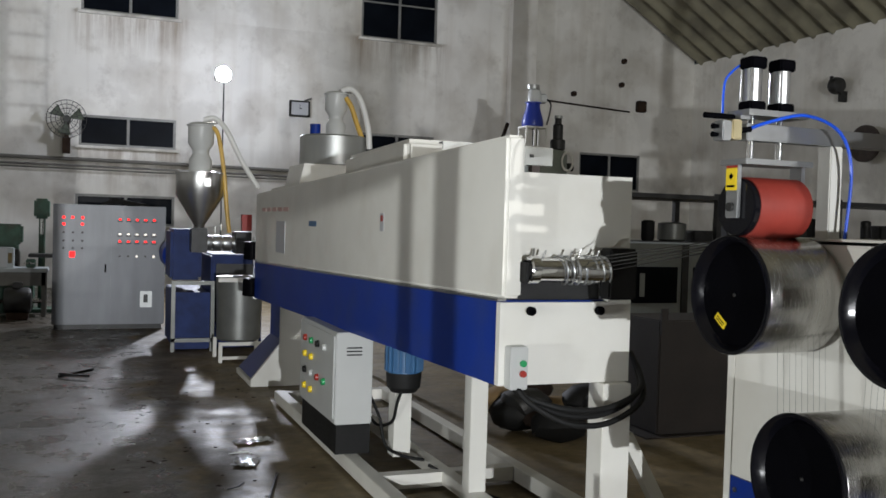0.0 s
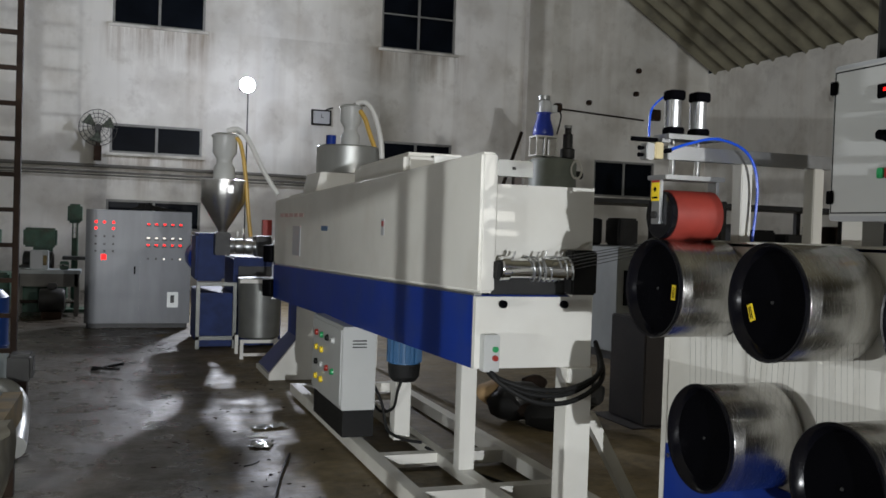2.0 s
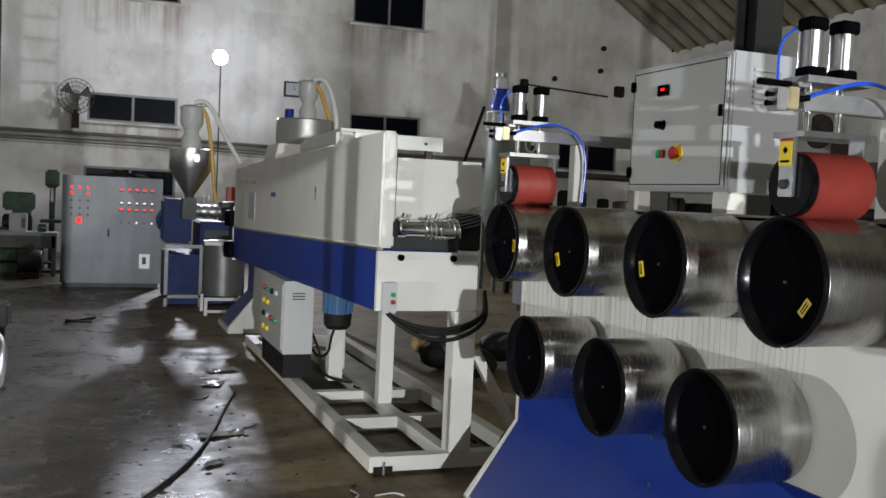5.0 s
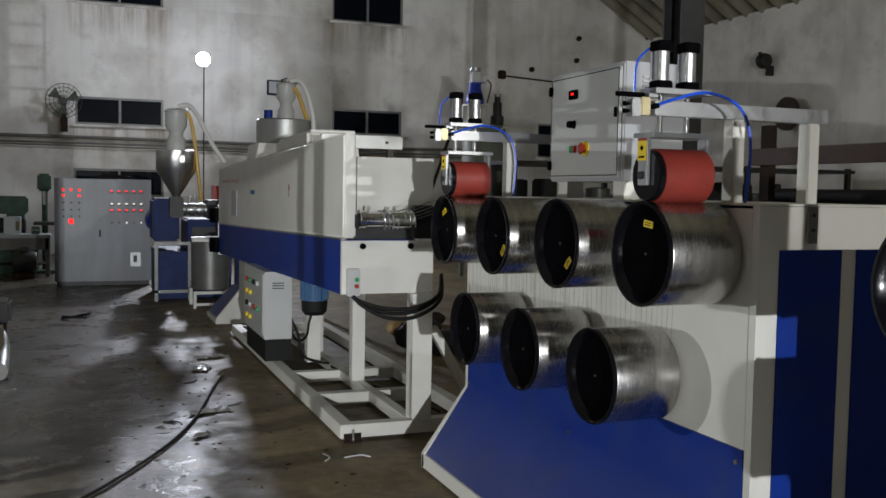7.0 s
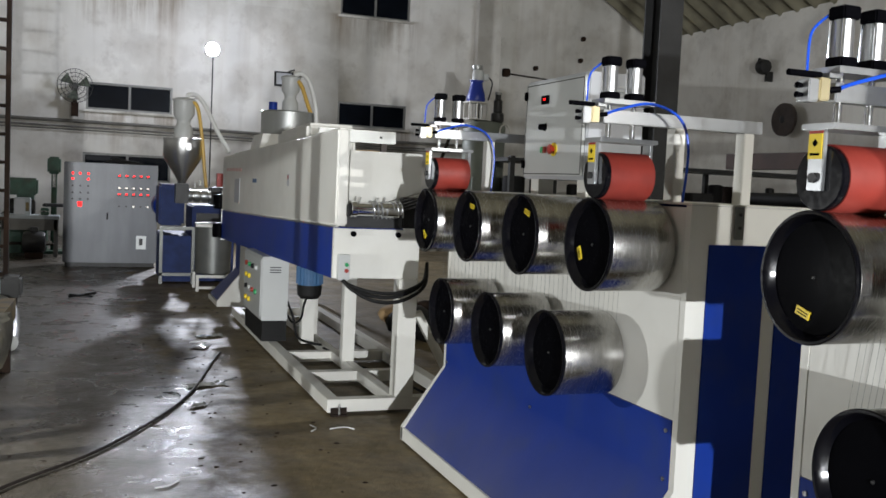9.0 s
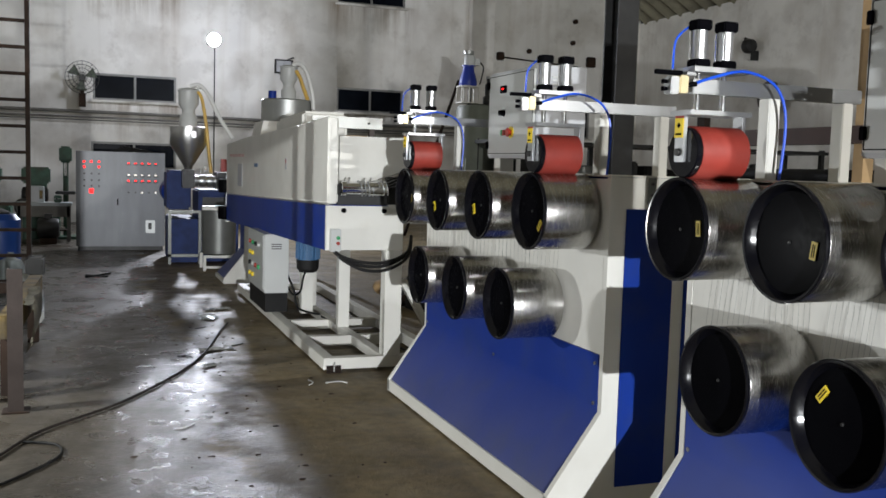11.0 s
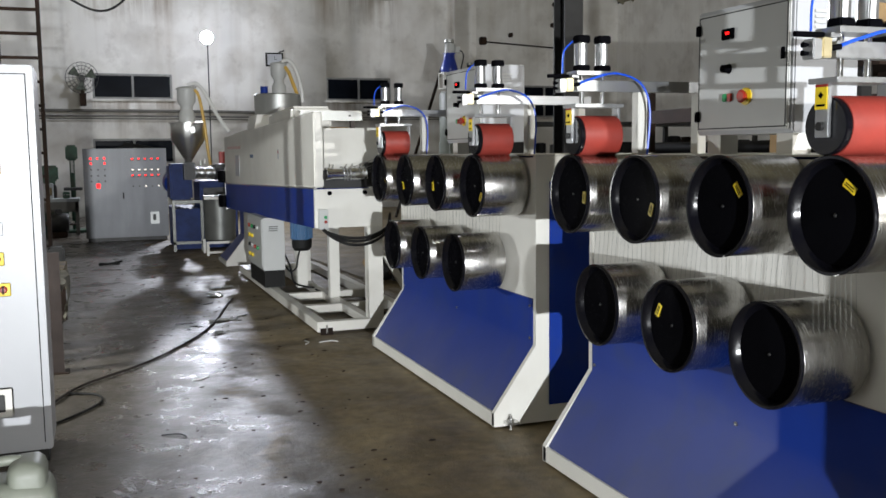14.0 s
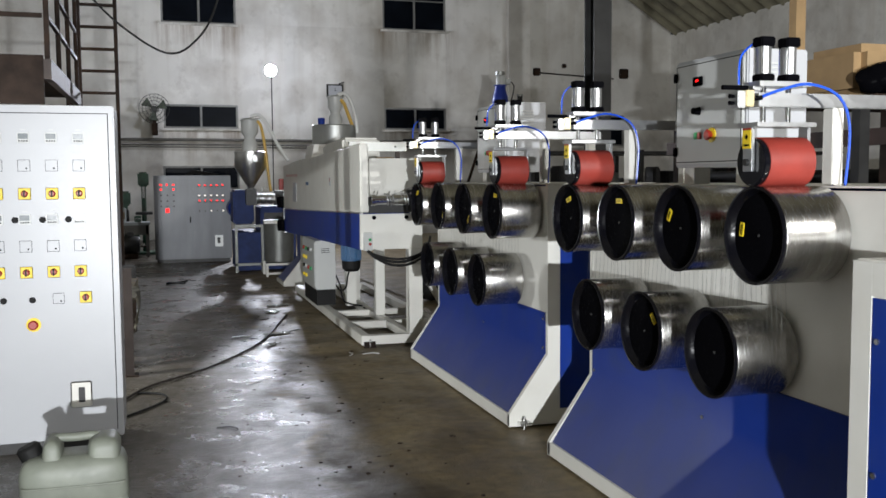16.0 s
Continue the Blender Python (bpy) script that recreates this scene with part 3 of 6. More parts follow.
def stand(y0, y1):
    """A godet stand from y0 (near) to y1: cream front plate, blue kicked-out skirt, end panels."""
    s = thing("godet_stand", "cream and blue painted steel godet stand on the concrete floor", "machine", (0, 0, 0), "godet stands")
    fx, bx, foot = PLATE_X, 2.62, 1.69
    part("front_plate", boxes((fx, fx + 0.03, y0 + 0.03, y1 - 0.03, 0.66, 1.392), bevel=0.004), CREAM, s, "cream painted front plate")
    bm = bmesh.new()
    prism(bm, [(fx - 0.004, 0.66), (fx - 0.004, 0.42), (foot + 0.012, 0.085), (foot + 0.03, 0.085), (fx + 0.02, 0.43), (fx + 0.02, 0.66)], "y", y0 + 0.035, y1 - 0.035)
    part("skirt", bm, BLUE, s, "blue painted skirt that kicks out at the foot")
    part("base_rail", boxes((foot, foot + 0.06, y0 + 0.002, y1 - 0.002, 0.012, 0.084), bevel=0.003), CREAM, s)
    for ya, yb, name in ((y0, y0 + 0.03, "end_plate"), (y1 - 0.03, y1, "end_plate")):
        bm = bmesh.new()
        prism(bm, [(fx - 0.002, 1.4), (fx - 0.002, 0.42), (foot, 0.085), (foot, 0.012), (bx, 0.012), (bx, 1.4)], "y", ya, yb)
        part(name, bm, CREAM, s)
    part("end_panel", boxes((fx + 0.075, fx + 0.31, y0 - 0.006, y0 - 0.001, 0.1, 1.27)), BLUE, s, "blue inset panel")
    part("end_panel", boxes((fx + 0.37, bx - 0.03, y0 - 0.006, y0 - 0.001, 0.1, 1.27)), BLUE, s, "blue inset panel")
    part("post_strap", boxes((fx + 0.17, fx + 0.205, y0 - 0.012, y0 - 0.0065, 1.29, 1.4)), GREYTANK, s, "bare steel strap below the arm post")
    for z in (1.33, 1.375):
        part("strap_bolt", made(rod, (fx + 0.187, y0 - 0.017, z), (fx + 0.187, y0 - 0.012, z), 0.006, seg=8), DARKSTEEL, s)
    part("top_plate", boxes((fx, bx, y0, y1, 1.401, 1.408)), CREAM, s)
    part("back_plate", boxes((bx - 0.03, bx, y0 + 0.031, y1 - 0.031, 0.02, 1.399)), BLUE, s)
    for y in (y0 + 0.06, y0 + (y1 - y0) * 0.5, y1 - 0.06):
        for z in (0.62, 0.45):
            part("panel_screw", made(lathe, [(0.008, -0.003), (0.008, 0.004)], "x", (fx - 0.006, y, z), 10), STEEL, s)
    lev = part("levelling_foot", made(rod, (foot + 0.08, y0 - 0.03, 0.0), (foot + 0.08, y0 - 0.03, 0.075), 0.009, seg=10), STEEL, s, "threaded steel levelling bolt")
    part("foot_bracket", boxes((foot + 0.05, foot + 0.12, y0 - 0.055, y0, 0.03, 0.042)), STEEL, lev)
    part("foot_nut", made(rod, (foot + 0.08, y0 - 0.03, 0.042), (foot + 0.08, y0 - 0.03, 0.056), 0.017, seg=6), STEEL, lev)
    return s


def enclosure(y0, y1):
    """A small wall-type electrical box on top of a godet stand."""
    e = thing("control_box", "light grey steel control box with buttons, on the machine", "control box", (0, 0, 0), "machine control boxes")
    x0, x1, z0, z1 = 2.02, 2.31, 1.48, 1.945
    part("body", boxes((x0 + 0.012, x1, y0, y1, z0, z1), bevel=0.006), WHITE, e)
    d = part("door", boxes((x0, x0 + 0.012, y0 + 0.015, y1 - 0.015, z0 + 0.015, z1 - 0.015), bevel=0.004), GREY, e)
    for z in (z0 + 0.07, z1 - 0.07):
        part("hinge", boxes((x0 - 0.012, x0, y1 - 0.035, y1 - 0.012, z - 0.02, z + 0.02), bevel=0.003), BLACK, d)
    ga, gb, gc, gd = y0 + 0.022, y1 - 0.022, z0 + 0.022, z1 - 0.022
    part("gasket_line", boxes((x0 - 0.001, x0 + 0.004, ga, gb, gd - 0.004, gd), (x0 - 0.001, x0 + 0.004, ga, gb, gc, gc + 0.004), (x0 - 0.001, x0 + 0.004, ga, ga + 0.004, gc + 0.004, gd - 0.004), (x0 - 0.001, x0 + 0.004, gb - 0.004, gb, gc + 0.004, gd - 0.004)), RUBBER, d, "dark rubber gasket line")
    ym = y0 + (y1 - y0) * 0.62
    dsp = part("display", boxes((x0 - 0.014, x0 - 0.0005, ym - 0.032, ym + 0.032, z1 - 0.12, z1 - 0.08), bevel=0.003), BLACK, d)
    part("red_digits", boxes((x0 - 0.0165, x0 - 0.0145, ym - 0.016, ym + 0.004, z1 - 0.102, z1 - 0.093)), REDLIGHT, dsp)
    part("knob", made(lathe, [(0.014, -0.03), (0.016, -0.004), (0.019, 0)], "x", (x0, ym, z1 - 0.225), 16), BLACK, d)
    part("green_button", boxes((x0 - 0.01, x0, ym + 0.002, ym + 0.026, z0 + 0.12, z0 + 0.15), bevel=0.003), GREENBTN, d)
    part("red_button", boxes((x0 - 0.01, x0, ym - 0.026, ym - 0.002, z0 + 0.12, z0 + 0.15), bevel=0.003), REDBTN, d)
    st = part("stop_ring", made(lathe, [(0.031, -0.004), (0.031, 0)], "x", (x0, ym - 0.1, z0 + 0.135), 24), YELLOW, d)
    part("stop_button", made(lathe, [(0.018, -0.028), (0.024, -0.023), (0.02, -0.014), (0.013, -0.004)], "x", (x0, ym - 0.1, z0 + 0.135), 20), REDBTN, st)
    part("latch", boxes((x0 - 0.006, x0, y0 + 0.03, y0 + 0.05, z0 + 0.25, z0 + 0.29), bevel=0.002), BLACK, d)
    bm = bmesh.new()
    for k in range(7):
        box(bm, x0 + 0.09, x0 + 0.2, y0 - 0.008, y0, z1 - 0.17 + k * 0.018, z1 - 0.162 + k * 0.018)
    part("vent", bm, GREY, e)
    for y in (y0 + 0.07, y1 - 0.07):
        part("foot", boxes((x0 + 0.04, x0 + 0.12, y - 0.04, y + 0.04, 1.409, z0)), CREAM, e)
    return e


def godet_line():
    stand(-0.28, 1.93)
    stand(-2.95, -0.83)
    # turning speeds in degrees a second; the lower row turns the other way
    for y, base in ((1.61, 215), (1.05, 8), (0.49, 16), (-0.06, 247)):
        roller((CAP_X, y, 1.247), 120, base)
    for y, base in ((-1.12, 161), (-1.61, 175), (-2.1, 117), (-2.58, 96)):
        roller((CAP_X, y, 1.247), 124, base)
    for y in (1.33, 0.77, 0.22):
        roller((CAP_X, y, 0.815), -120, 75, False)
    for y in (-1.345, -1.835, -2.335):
        roller((CAP_X, y, 0.815), -124, 234, y == -1.835)
    for y in (1.61, -0.06, -1.12, -2.54):
        press(y)
    enclosure(0.64, 1.24)
    enclosure(-2.01, -1.48)


godet_line()


# ---- the oven ----
def oven():
    o = thing("stretching_oven", "long cream and blue stretching oven on a white tubular frame", "oven")
    x0, x1, ya, yb = 1.43, 1.98, 2.607, 7.65
    fall = -0.022

    def z(v, y):
        return v + fall * (y - ya)

    def slab(bm, xa, xb, y0, y1, z0, z1):
        v = [bm.verts.new((x, y, z(zz, y))) for y in (y0, y1) for x, zz in ((xa, z0), (xb, z0), (xb, z1), (xa, z1))]
        for f in ((0, 1, 2, 3), (7, 6, 5, 4), (0, 4, 5, 1), (1, 5, 6, 2), (2, 6, 7, 3), (3, 7, 4, 0)):
            bm.faces.new([v[i] for i in f])
        bmesh.ops.recalc_face_normals(bm, faces=bm.faces[:])

    def sl(*rows, bevel=0.0):
        bm = bmesh.new()
        for r in rows:
            slab(bm, *r)
        if bevel:
            bmesh.ops.bevel(bm, geom=bm.edges[:], offset=bevel, segments=3, affect="EDGES")
        return bm

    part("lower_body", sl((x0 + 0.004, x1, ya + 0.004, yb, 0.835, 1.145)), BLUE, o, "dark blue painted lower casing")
    part("hood", sl((x0, x0 + 0.075, ya - 0.055, yb, 1.155, 1.742), bevel=0.012), CREAM, o, "cream painted hinged hood")
    part("hood_top", sl((x0 + 0.076, x1 - 0.06, ya + 0.05, yb, 1.155, 1.6)), CREAM, o)
    part("seam_rail", sl((x0 - 0.004, x0 + 0.03, ya - 0.02, yb, 1.143, 1.153)), STEEL, o)
    ep = part("end_plate", boxes((x0 + 0.002, x1, ya - 0.03, ya + 0.002, 0.837, 1.14), (x0 + 0.09, x1, ya - 0.012, ya + 0.03, 1.225, 1.615), (x1 - 0.1, x1, ya - 0.03, ya + 0.02, 1.14, 1.225)), CREAM, o)
    part("slot", boxes((x0 + 0.09, x1 - 0.1, ya + 0.04, ya + 0.06, 1.14, 1.225)), DARKSTEEL, ep)
    rz, ry = 1.262, ya - 0.07
    lip = part("slot_roller", made(lathe, [(0.03, 1.535), (0.03, 1.518), (0.046, 1.515), (0.052, 1.52), (0.052, 1.55), (0.043, 1.556), (0.043, 1.70), (0.05, 1.706), (0.05, 1.83), (0.03, 1.835)], "x", (0, ry, rz), 32), CHROME, o, "polished steel guide roller")
    part("roller_bore", made(rod, (1.513, ry, rz), (1.534, ry, rz), 0.0285, seg=20), RUBBER, lip)
    for k in range(6):
        x = 1.63 + k * 0.034
        bm = bmesh.new()
        tube(bm, [(x + 0.018 * i / 3, ry + 0.052 * math.cos(i * math.pi / 4 + k), rz + 0.052 * math.sin(i * math.pi / 4 + k)) for i in range(9)], 0.004, 6, 3)
        part("wire_turn", bm, ALU, lip)
    for x, y_, z_ in ((1.56, -0.02, 0.05), (1.545, 0.02, 0.052), (1.66, -0.03, 0.05), (1.72, 0.0, 0.056), (1.78, -0.02, 0.054)):
        part("guide_pin", made(rod, (x, ry + y_, rz + z_ - 0.02), (x + 0.012, ry + y_ * 1.6, rz + z_ + 0.022), 0.004, seg=8), STEEL, lip)
    part("roller_bracket", boxes((1.50, 1.514, ry - 0.02, ya - 0.012, 1.215, 1.29), bevel=0.003), RUBBER, o)
    part("bearing_block", boxes((1.835, 1.955, ya - 0.11, ya - 0.031, 1.155, 1.345), bevel=0.008), RUBBER, o)
    for x in (1.548, 1.834):
        part("knob", made(lathe, [(0.006, -0.03), (0.017, -0.028), (0.017, -0.01), (0.006, -0.004)], "y", (x, ya - 0.03, 1.11), 16), BLACK, o)
    sw = part("switch_box", boxes((1.455, 1.525, ya - 0.085, ya - 0.03, 0.83, 0.985), bevel=0.004), GREY, o, "grey push button box")
    part("green_button", made(lathe, [(0.012, -0.01), (0.013, 0)], "y", (1.503, ya - 0.085, 0.925), 16), GREENBTN, sw)
    part("red_button", made(lathe, [(0.012, -0.01), (0.013, 0)], "y", (1.503, ya - 0.085, 0.888), 16), REDBTN, sw)
    # hood boxes, screws and plates
    part("duct_cover", sl((x0 + 0.16, x1, 4.15, 5.35, 1.6, 1.895), bevel=0.03), CREAM, o)
    part("small_label", boxes((x0 - 0.003, x0 - 0.0005, 3.98, 4.04, 1.37, 1.46)), WHITE, o)
    part("label_bar", boxes((x0 - 0.0045, x0 - 0.0032, 3.99, 4.03, 1.42, 1.45)), REDBTN, o)
    for y in (6.3, 6.52, 6.74, 6.96, 7.18):
        part("maker_bar", boxes((x0 - 0.003, x0 - 0.0005, y, y + 0.17, 1.475, 1.505)), FADED, o, "faded red bar of the maker's mark")
    part("maker_mark", boxes((x0 - 0.003, x0 - 0.0005, 5.42, 5.62, 1.375, 1.41)), MOTORBLUE, o, "faded blue mark")
    part("duct_cover", sl((x0 + 0.1, x1, 6.4, 7.5, 1.6, 1.78)), CREAM, o)
    part("data_plate", boxes((x0 - 0.004, x0, 6.4, 6.72, 1.16, 1.4)), WHITE, o)
    return o


oven()


def floor_frame():
    f = thing("floor_frame", "white welded tubular steel floor frame with uprights", "frame")
    part("side_rail", boxes((1.42, 1.5, 2.53, 6.6, 0.02, 0.1), bevel=0.003), CREAM, f)
    part("side_rail", boxes((2.25, 2.33, 2.53, 6.6, 0.02, 0.1), bevel=0.003), CREAM, f)
    part("middle_rail", boxes((1.83, 1.9, 2.61, 6.6, 0.03, 0.1), bevel=0.003), CREAM, f)
    for y in (2.53, 3.35, 4.1, 6.5):
        part("cross_rail", boxes((1.5, 2.25, y, y + 0.08, 0.022, 0.098)), CREAM, f)
    part("upright", boxes((1.845, 1.965, 2.53, 2.64, 0.1, 0.836), bevel=0.003), CREAM, f)
    br = part("corner_bracket", boxes((1.44, 1.54, 2.5, 2.53, 0.0, 0.012), (1.44, 1.54, 2.518, 2.529, 0.012, 0.05)), RUST, f, "rusty corner bracket with a levelling bolt")
    part("levelling_bolt", made(rod, (1.49, 2.508, 0.012), (1.49, 2.508, 0.075), 0.007, seg=10), STEEL, br)
    part("diagonal_brace", made(beam, (2.0, 2.62, 0.62), (2.29, 2.62, 0.12), 0.05, 0.05), CREAM, f)
    part("upright", boxes((1.815, 1.905, 3.70, 3.79, 0.1, 0.8), bevel=0.003), CREAM, f)
    part("upright", boxes((1.815, 1.905, 4.9, 4.98, 0.1, 0.5), bevel=0.003), CREAM, f)


floor_frame()


# ---- the extruder ----
def far_cabinet():
    c = thing("control_cabinet", "tall sheet steel control cabinet with lit red indicators", "cabinet", (0, 11.6, 0))
    x0, x1, h = -0.3, 1.0, 1.52
    part("body", boxes((x0, x1, 0.012, 0.5, 0.06, h), bevel=0.005), CABSTEEL, c)
    part("plinth", boxes((x0 + 0.03, x1 - 0.03, 0.04, 0.48, 0, 0.06)), DARKSTEEL, c)
    xm = 0.36
    for a, b in ((x0 + 0.008, xm - 0.003), (xm + 0.003, x1 - 0.008)):
        part("door", boxes((a, b, 0, 0.012, 0.07, h - 0.01), bevel=0.003), CABSTEEL, c)
    for x, z in ((-0.18, 1.36), (-0.08, 1.36), (0.03, 1.36), (0.03, 1.28), (-0.18, 1.28)):
        part("indicator", made(rod, (x, -0.012, z), (x, 0, z), 0.017, seg=14), REDLIGHT, c)
    part("indicator", boxes((-0.11, -0.05, -0.008, 0, 0.88, 0.95)), REDLIGHT, c)
    for i in range(5):
        x = 0.46 + i * 0.1
        for z, m in ((1.35, REDLIGHT), (1.17, WHITELIGHT), (1.08, REDLIGHT)):
            part("meter", boxes((x - 0.016, x + 0.016, -0.008, 0, z - 0.009, z + 0.009)), m, c)
            part("meter_case", boxes((x - 0.03, x + 0.03, -0.006, 0, z - 0.03, z - 0.011)), DARKSTEEL, c)
        part("push_button", made(rod, (x, -0.012, 0.9), (x, 0, 0.9), 0.013, seg=10), WHITELIGHT if i in (2, 4) else DARKSTEEL, c)
    for i in range(3):
        for z in (1.18, 1.08, 0.99):
            part("push_button", made(rod, (-0.18 + i * 0.105, -0.012, z), (-0.18 + i * 0.105, 0, z), 0.014, seg=10), DARKSTEEL, c)
    br = part("breaker", boxes((0.71, 0.85, -0.012, 0, 0.27, 0.47), bevel=0.004), STEELDULL, c, "breaker plate with a dark lever")
    part("lever", boxes((0.75, 0.8, -0.024, -0.0125, 0.33, 0.43), bevel=0.004), DARKSTEEL, br)
    part("handle", boxes((0.29, 0.31, -0.02, 0, 0.7, 0.8)), BLACK, c)


far_cabinet()
hb = bmesh.new()
for k in range(5):
    tube(hb, [(0.24 + 0.03 * k, 11.75 + 0.03 * k, 1.533 + 0.012 * (k % 2)), (0.36, 11.72 + 0.05 * k, 1.55 + 0.016 * k), (0.52, 11.78 + 0.03 * k, 1.54 + 0.012 * k), (0.66 + 0.04 * k, 11.74 + 0.04 * k, 1.533)], 0.012, 6, 4)
tagged(part("cable_bundle", hb, RUBBER), "loose bundle of black cable lying on the cabinet", "cable")


def wall_floodlight():
    f = thing("floodlight", "lit white floodlight on a thin pole before the far wall", "floodlight", (2.18, 15.42, 3.8))
    part("housing", boxes((-0.13, 0.13, 0, 0.09, -0.1, 0.1), bevel=0.01), DARKSTEEL, f)
    part("lamp_glass", made(lathe, [(0.03, -0.05), (0.09, -0.04), (0.125, -0.02), (0.13, -0.002)], "y", seg=32), FLOODGLOW, f)
    part("pole", made(rod, (0.02, 0.05, -3.8), (0.02, 0.05, -0.1), 0.012, seg=10), DARKSTEEL, f)


wall_floodlight()


def side_light_blocker():
    """Unseen slim bars and a sheet hood, added near the side lamp as shade casters."""
    w = thing("side_light_blocker", "unseen steel bars and sheet hood added behind the cabinet to shade the side lamp", "lamp stand", (-1.6, 1.77, 0))

    def at(deg, z, r=0.4):
        return (r * math.cos(radians(deg)), r * math.sin(radians(deg)), z)
    part("bar", made(rod, at(24.3, 0), at(24.3, 1.2), 0.0154, seg=12), DARKSTEEL, w)
    part("bar", made(rod, at(31.8, 0), at(31.8, 1.2), 0.0098, seg=12), DARKSTEEL, w)
    part("bar", made(rod, at(60.8, 0), at(60.8, 1.2), 0.005, seg=12), DARKSTEEL, w)
    bm = bmesh.new()
    lo = [bm.verts.new(at(a, 0.95 + h, 0.42)) for a, h in ((15, 0.125), (35, 0.074), (54, 0.04), (66, 0.025))]
    hi = [bm.verts.new(at(a, 1.2, 0.42)) for a in (15, 35, 54, 66)]
    for k in range(3):
        bm.faces.new((lo[k], lo[k + 1], hi[k + 1], hi[k]))
    bmesh.ops.solidify(bm, geom=bm.faces[:], thickness=0.003)
    part("hood", bm, DARKSTEEL, w)


side_light_blocker()


def near_cabinet():
    c = thing("control_cabinet", "white steel control cabinet with rows of controllers and yellow switches", "cabinet", (-0.415, 0.055, 0))
    w, h = 1.0, 1.835
    part("body", boxes((-w, 0, 0.015, 0.42, 0.06, h), bevel=0.006), WHITE, c)
    d = part("door", boxes((-w + 0.03, -0.03, 0, 0.014, 0.1, h - 0.04), bevel=0.004), WHITE, c)
    part("plinth", boxes((-w + 0.02, -0.02, 0.03, 0.4, 0, 0.06)), DARKSTEEL, c)
    part("door_gap", boxes((-0.034, -0.03, -0.0015, 0.0, 0.1, h - 0.04), (-w + 0.03, -0.034, -0.0015, 0.0, h - 0.044, h - 0.04)), RUBBER, d)

    def square(x, z, s=0.028):
        q = part("selector_plate", boxes((x - s, x + s, -0.006, 0, z - s, z + s), bevel=0.002), WHITE, d)
        part("plate_edge", boxes((x - s - 0.002, x + s + 0.002, -0.003, 0, z - s - 0.002, z - s), (x - s - 0.002, x + s + 0.002, -0.003, 0, z + s, z + s + 0.002),
                                 (x - s - 0.002, x - s, -0.003, 0, z - s, z + s), (x + s, x + s + 0.002, -0.003, 0, z - s, z + s)), RUBBER, q)
        part("mark", boxes((x + 0.008, x + 0.016, -0.008, -0.005, z - 0.018, z - 0.01)), BLACK, q)

    def meter(x, z):
        q = part("controller", boxes((x - 0.03, x + 0.03, -0.012, 0, z - 0.028, z + 0.028), bevel=0.003), GREY, d, "small grey panel meter")
        part("screen", boxes((x - 0.024, x + 0.024, -0.0135, -0.0115, z - 0.006, z + 0.022)), METERGREY, q)
        for k in range(4):
            part("key", boxes((x - 0.022 + k * 0.012, x - 0.014 + k * 0.012, -0.0145, -0.0115, z - 0.02, z - 0.012)), DARKSTEEL, q)
        part("print_bar", boxes((x - 0.012, x + 0.012, -0.0012, 0, z + 0.04, z + 0.044)), GREY, d)

    def rotary(x, z):
        q = part("rotary_plate", boxes((x - 0.031, x + 0.031, -0.006, 0, z - 0.031, z + 0.031), bevel=0.003), YELLOW, d, "yellow rotary switch plate")
        part("rotary_knob", made(lathe, [(0.011, -0.026), (0.015, -0.022), (0.018, -0.006)], "y", (x, 0, z), 16), REDBTN, q)
        part("pointer", boxes((x - 0.004, x + 0.004, -0.03, -0.006, z - 0.018, z + 0.018)), RUBBER, q)

    def knob(x, z):
        part("knob", made(lathe, [(0.012, -0.014), (0.015, -0.01), (0.017, 0)], "y", (x, 0, z), 16), RUBBER, d)

    xs = [-0.17 - 0.1325 * k for k in range(5)]
    for x in xs:
        meter(x - 0.01, 1.665)
        square(x - 0.012, 1.522)
        rotary(x - 0.014, 1.376)
        meter(x - 0.018, 1.243)
        square(x - 0.018, 1.102)
        rotary(x - 0.02, 0.966)
    for x in (-0.242, -0.368, -0.5):
        knob(x, 1.24)
    rotary(-0.17, 0.826)
    square(-0.304, 0.824, 0.026)
    knob(-0.432, 0.82)
    knob(-0.57, 0.82)
    r = part("stop_ring", made(lathe, [(0.037, -0.005), (0.037, 0)], "y", (-0.431, 0, 0.69), 24), YELLOW, d)
    part("stop_button", made(lathe, [(0.018, -0.034), (0.025, -0.028), (0.018, -0.008)], "y", (-0.431, 0, 0.69), 20), REDBTN, r)
    b = part("breaker_window", boxes((-0.262, -0.155, -0.012, 0, 0.235, 0.375), bevel=0.006), CREAM, d, "cream breaker frame with a dark lever")
    part("breaker_lever", boxes((-0.222, -0.19, -0.022, -0.011, 0.265, 0.345), bevel=0.003), DARKSTEEL, b)


near_cabinet()


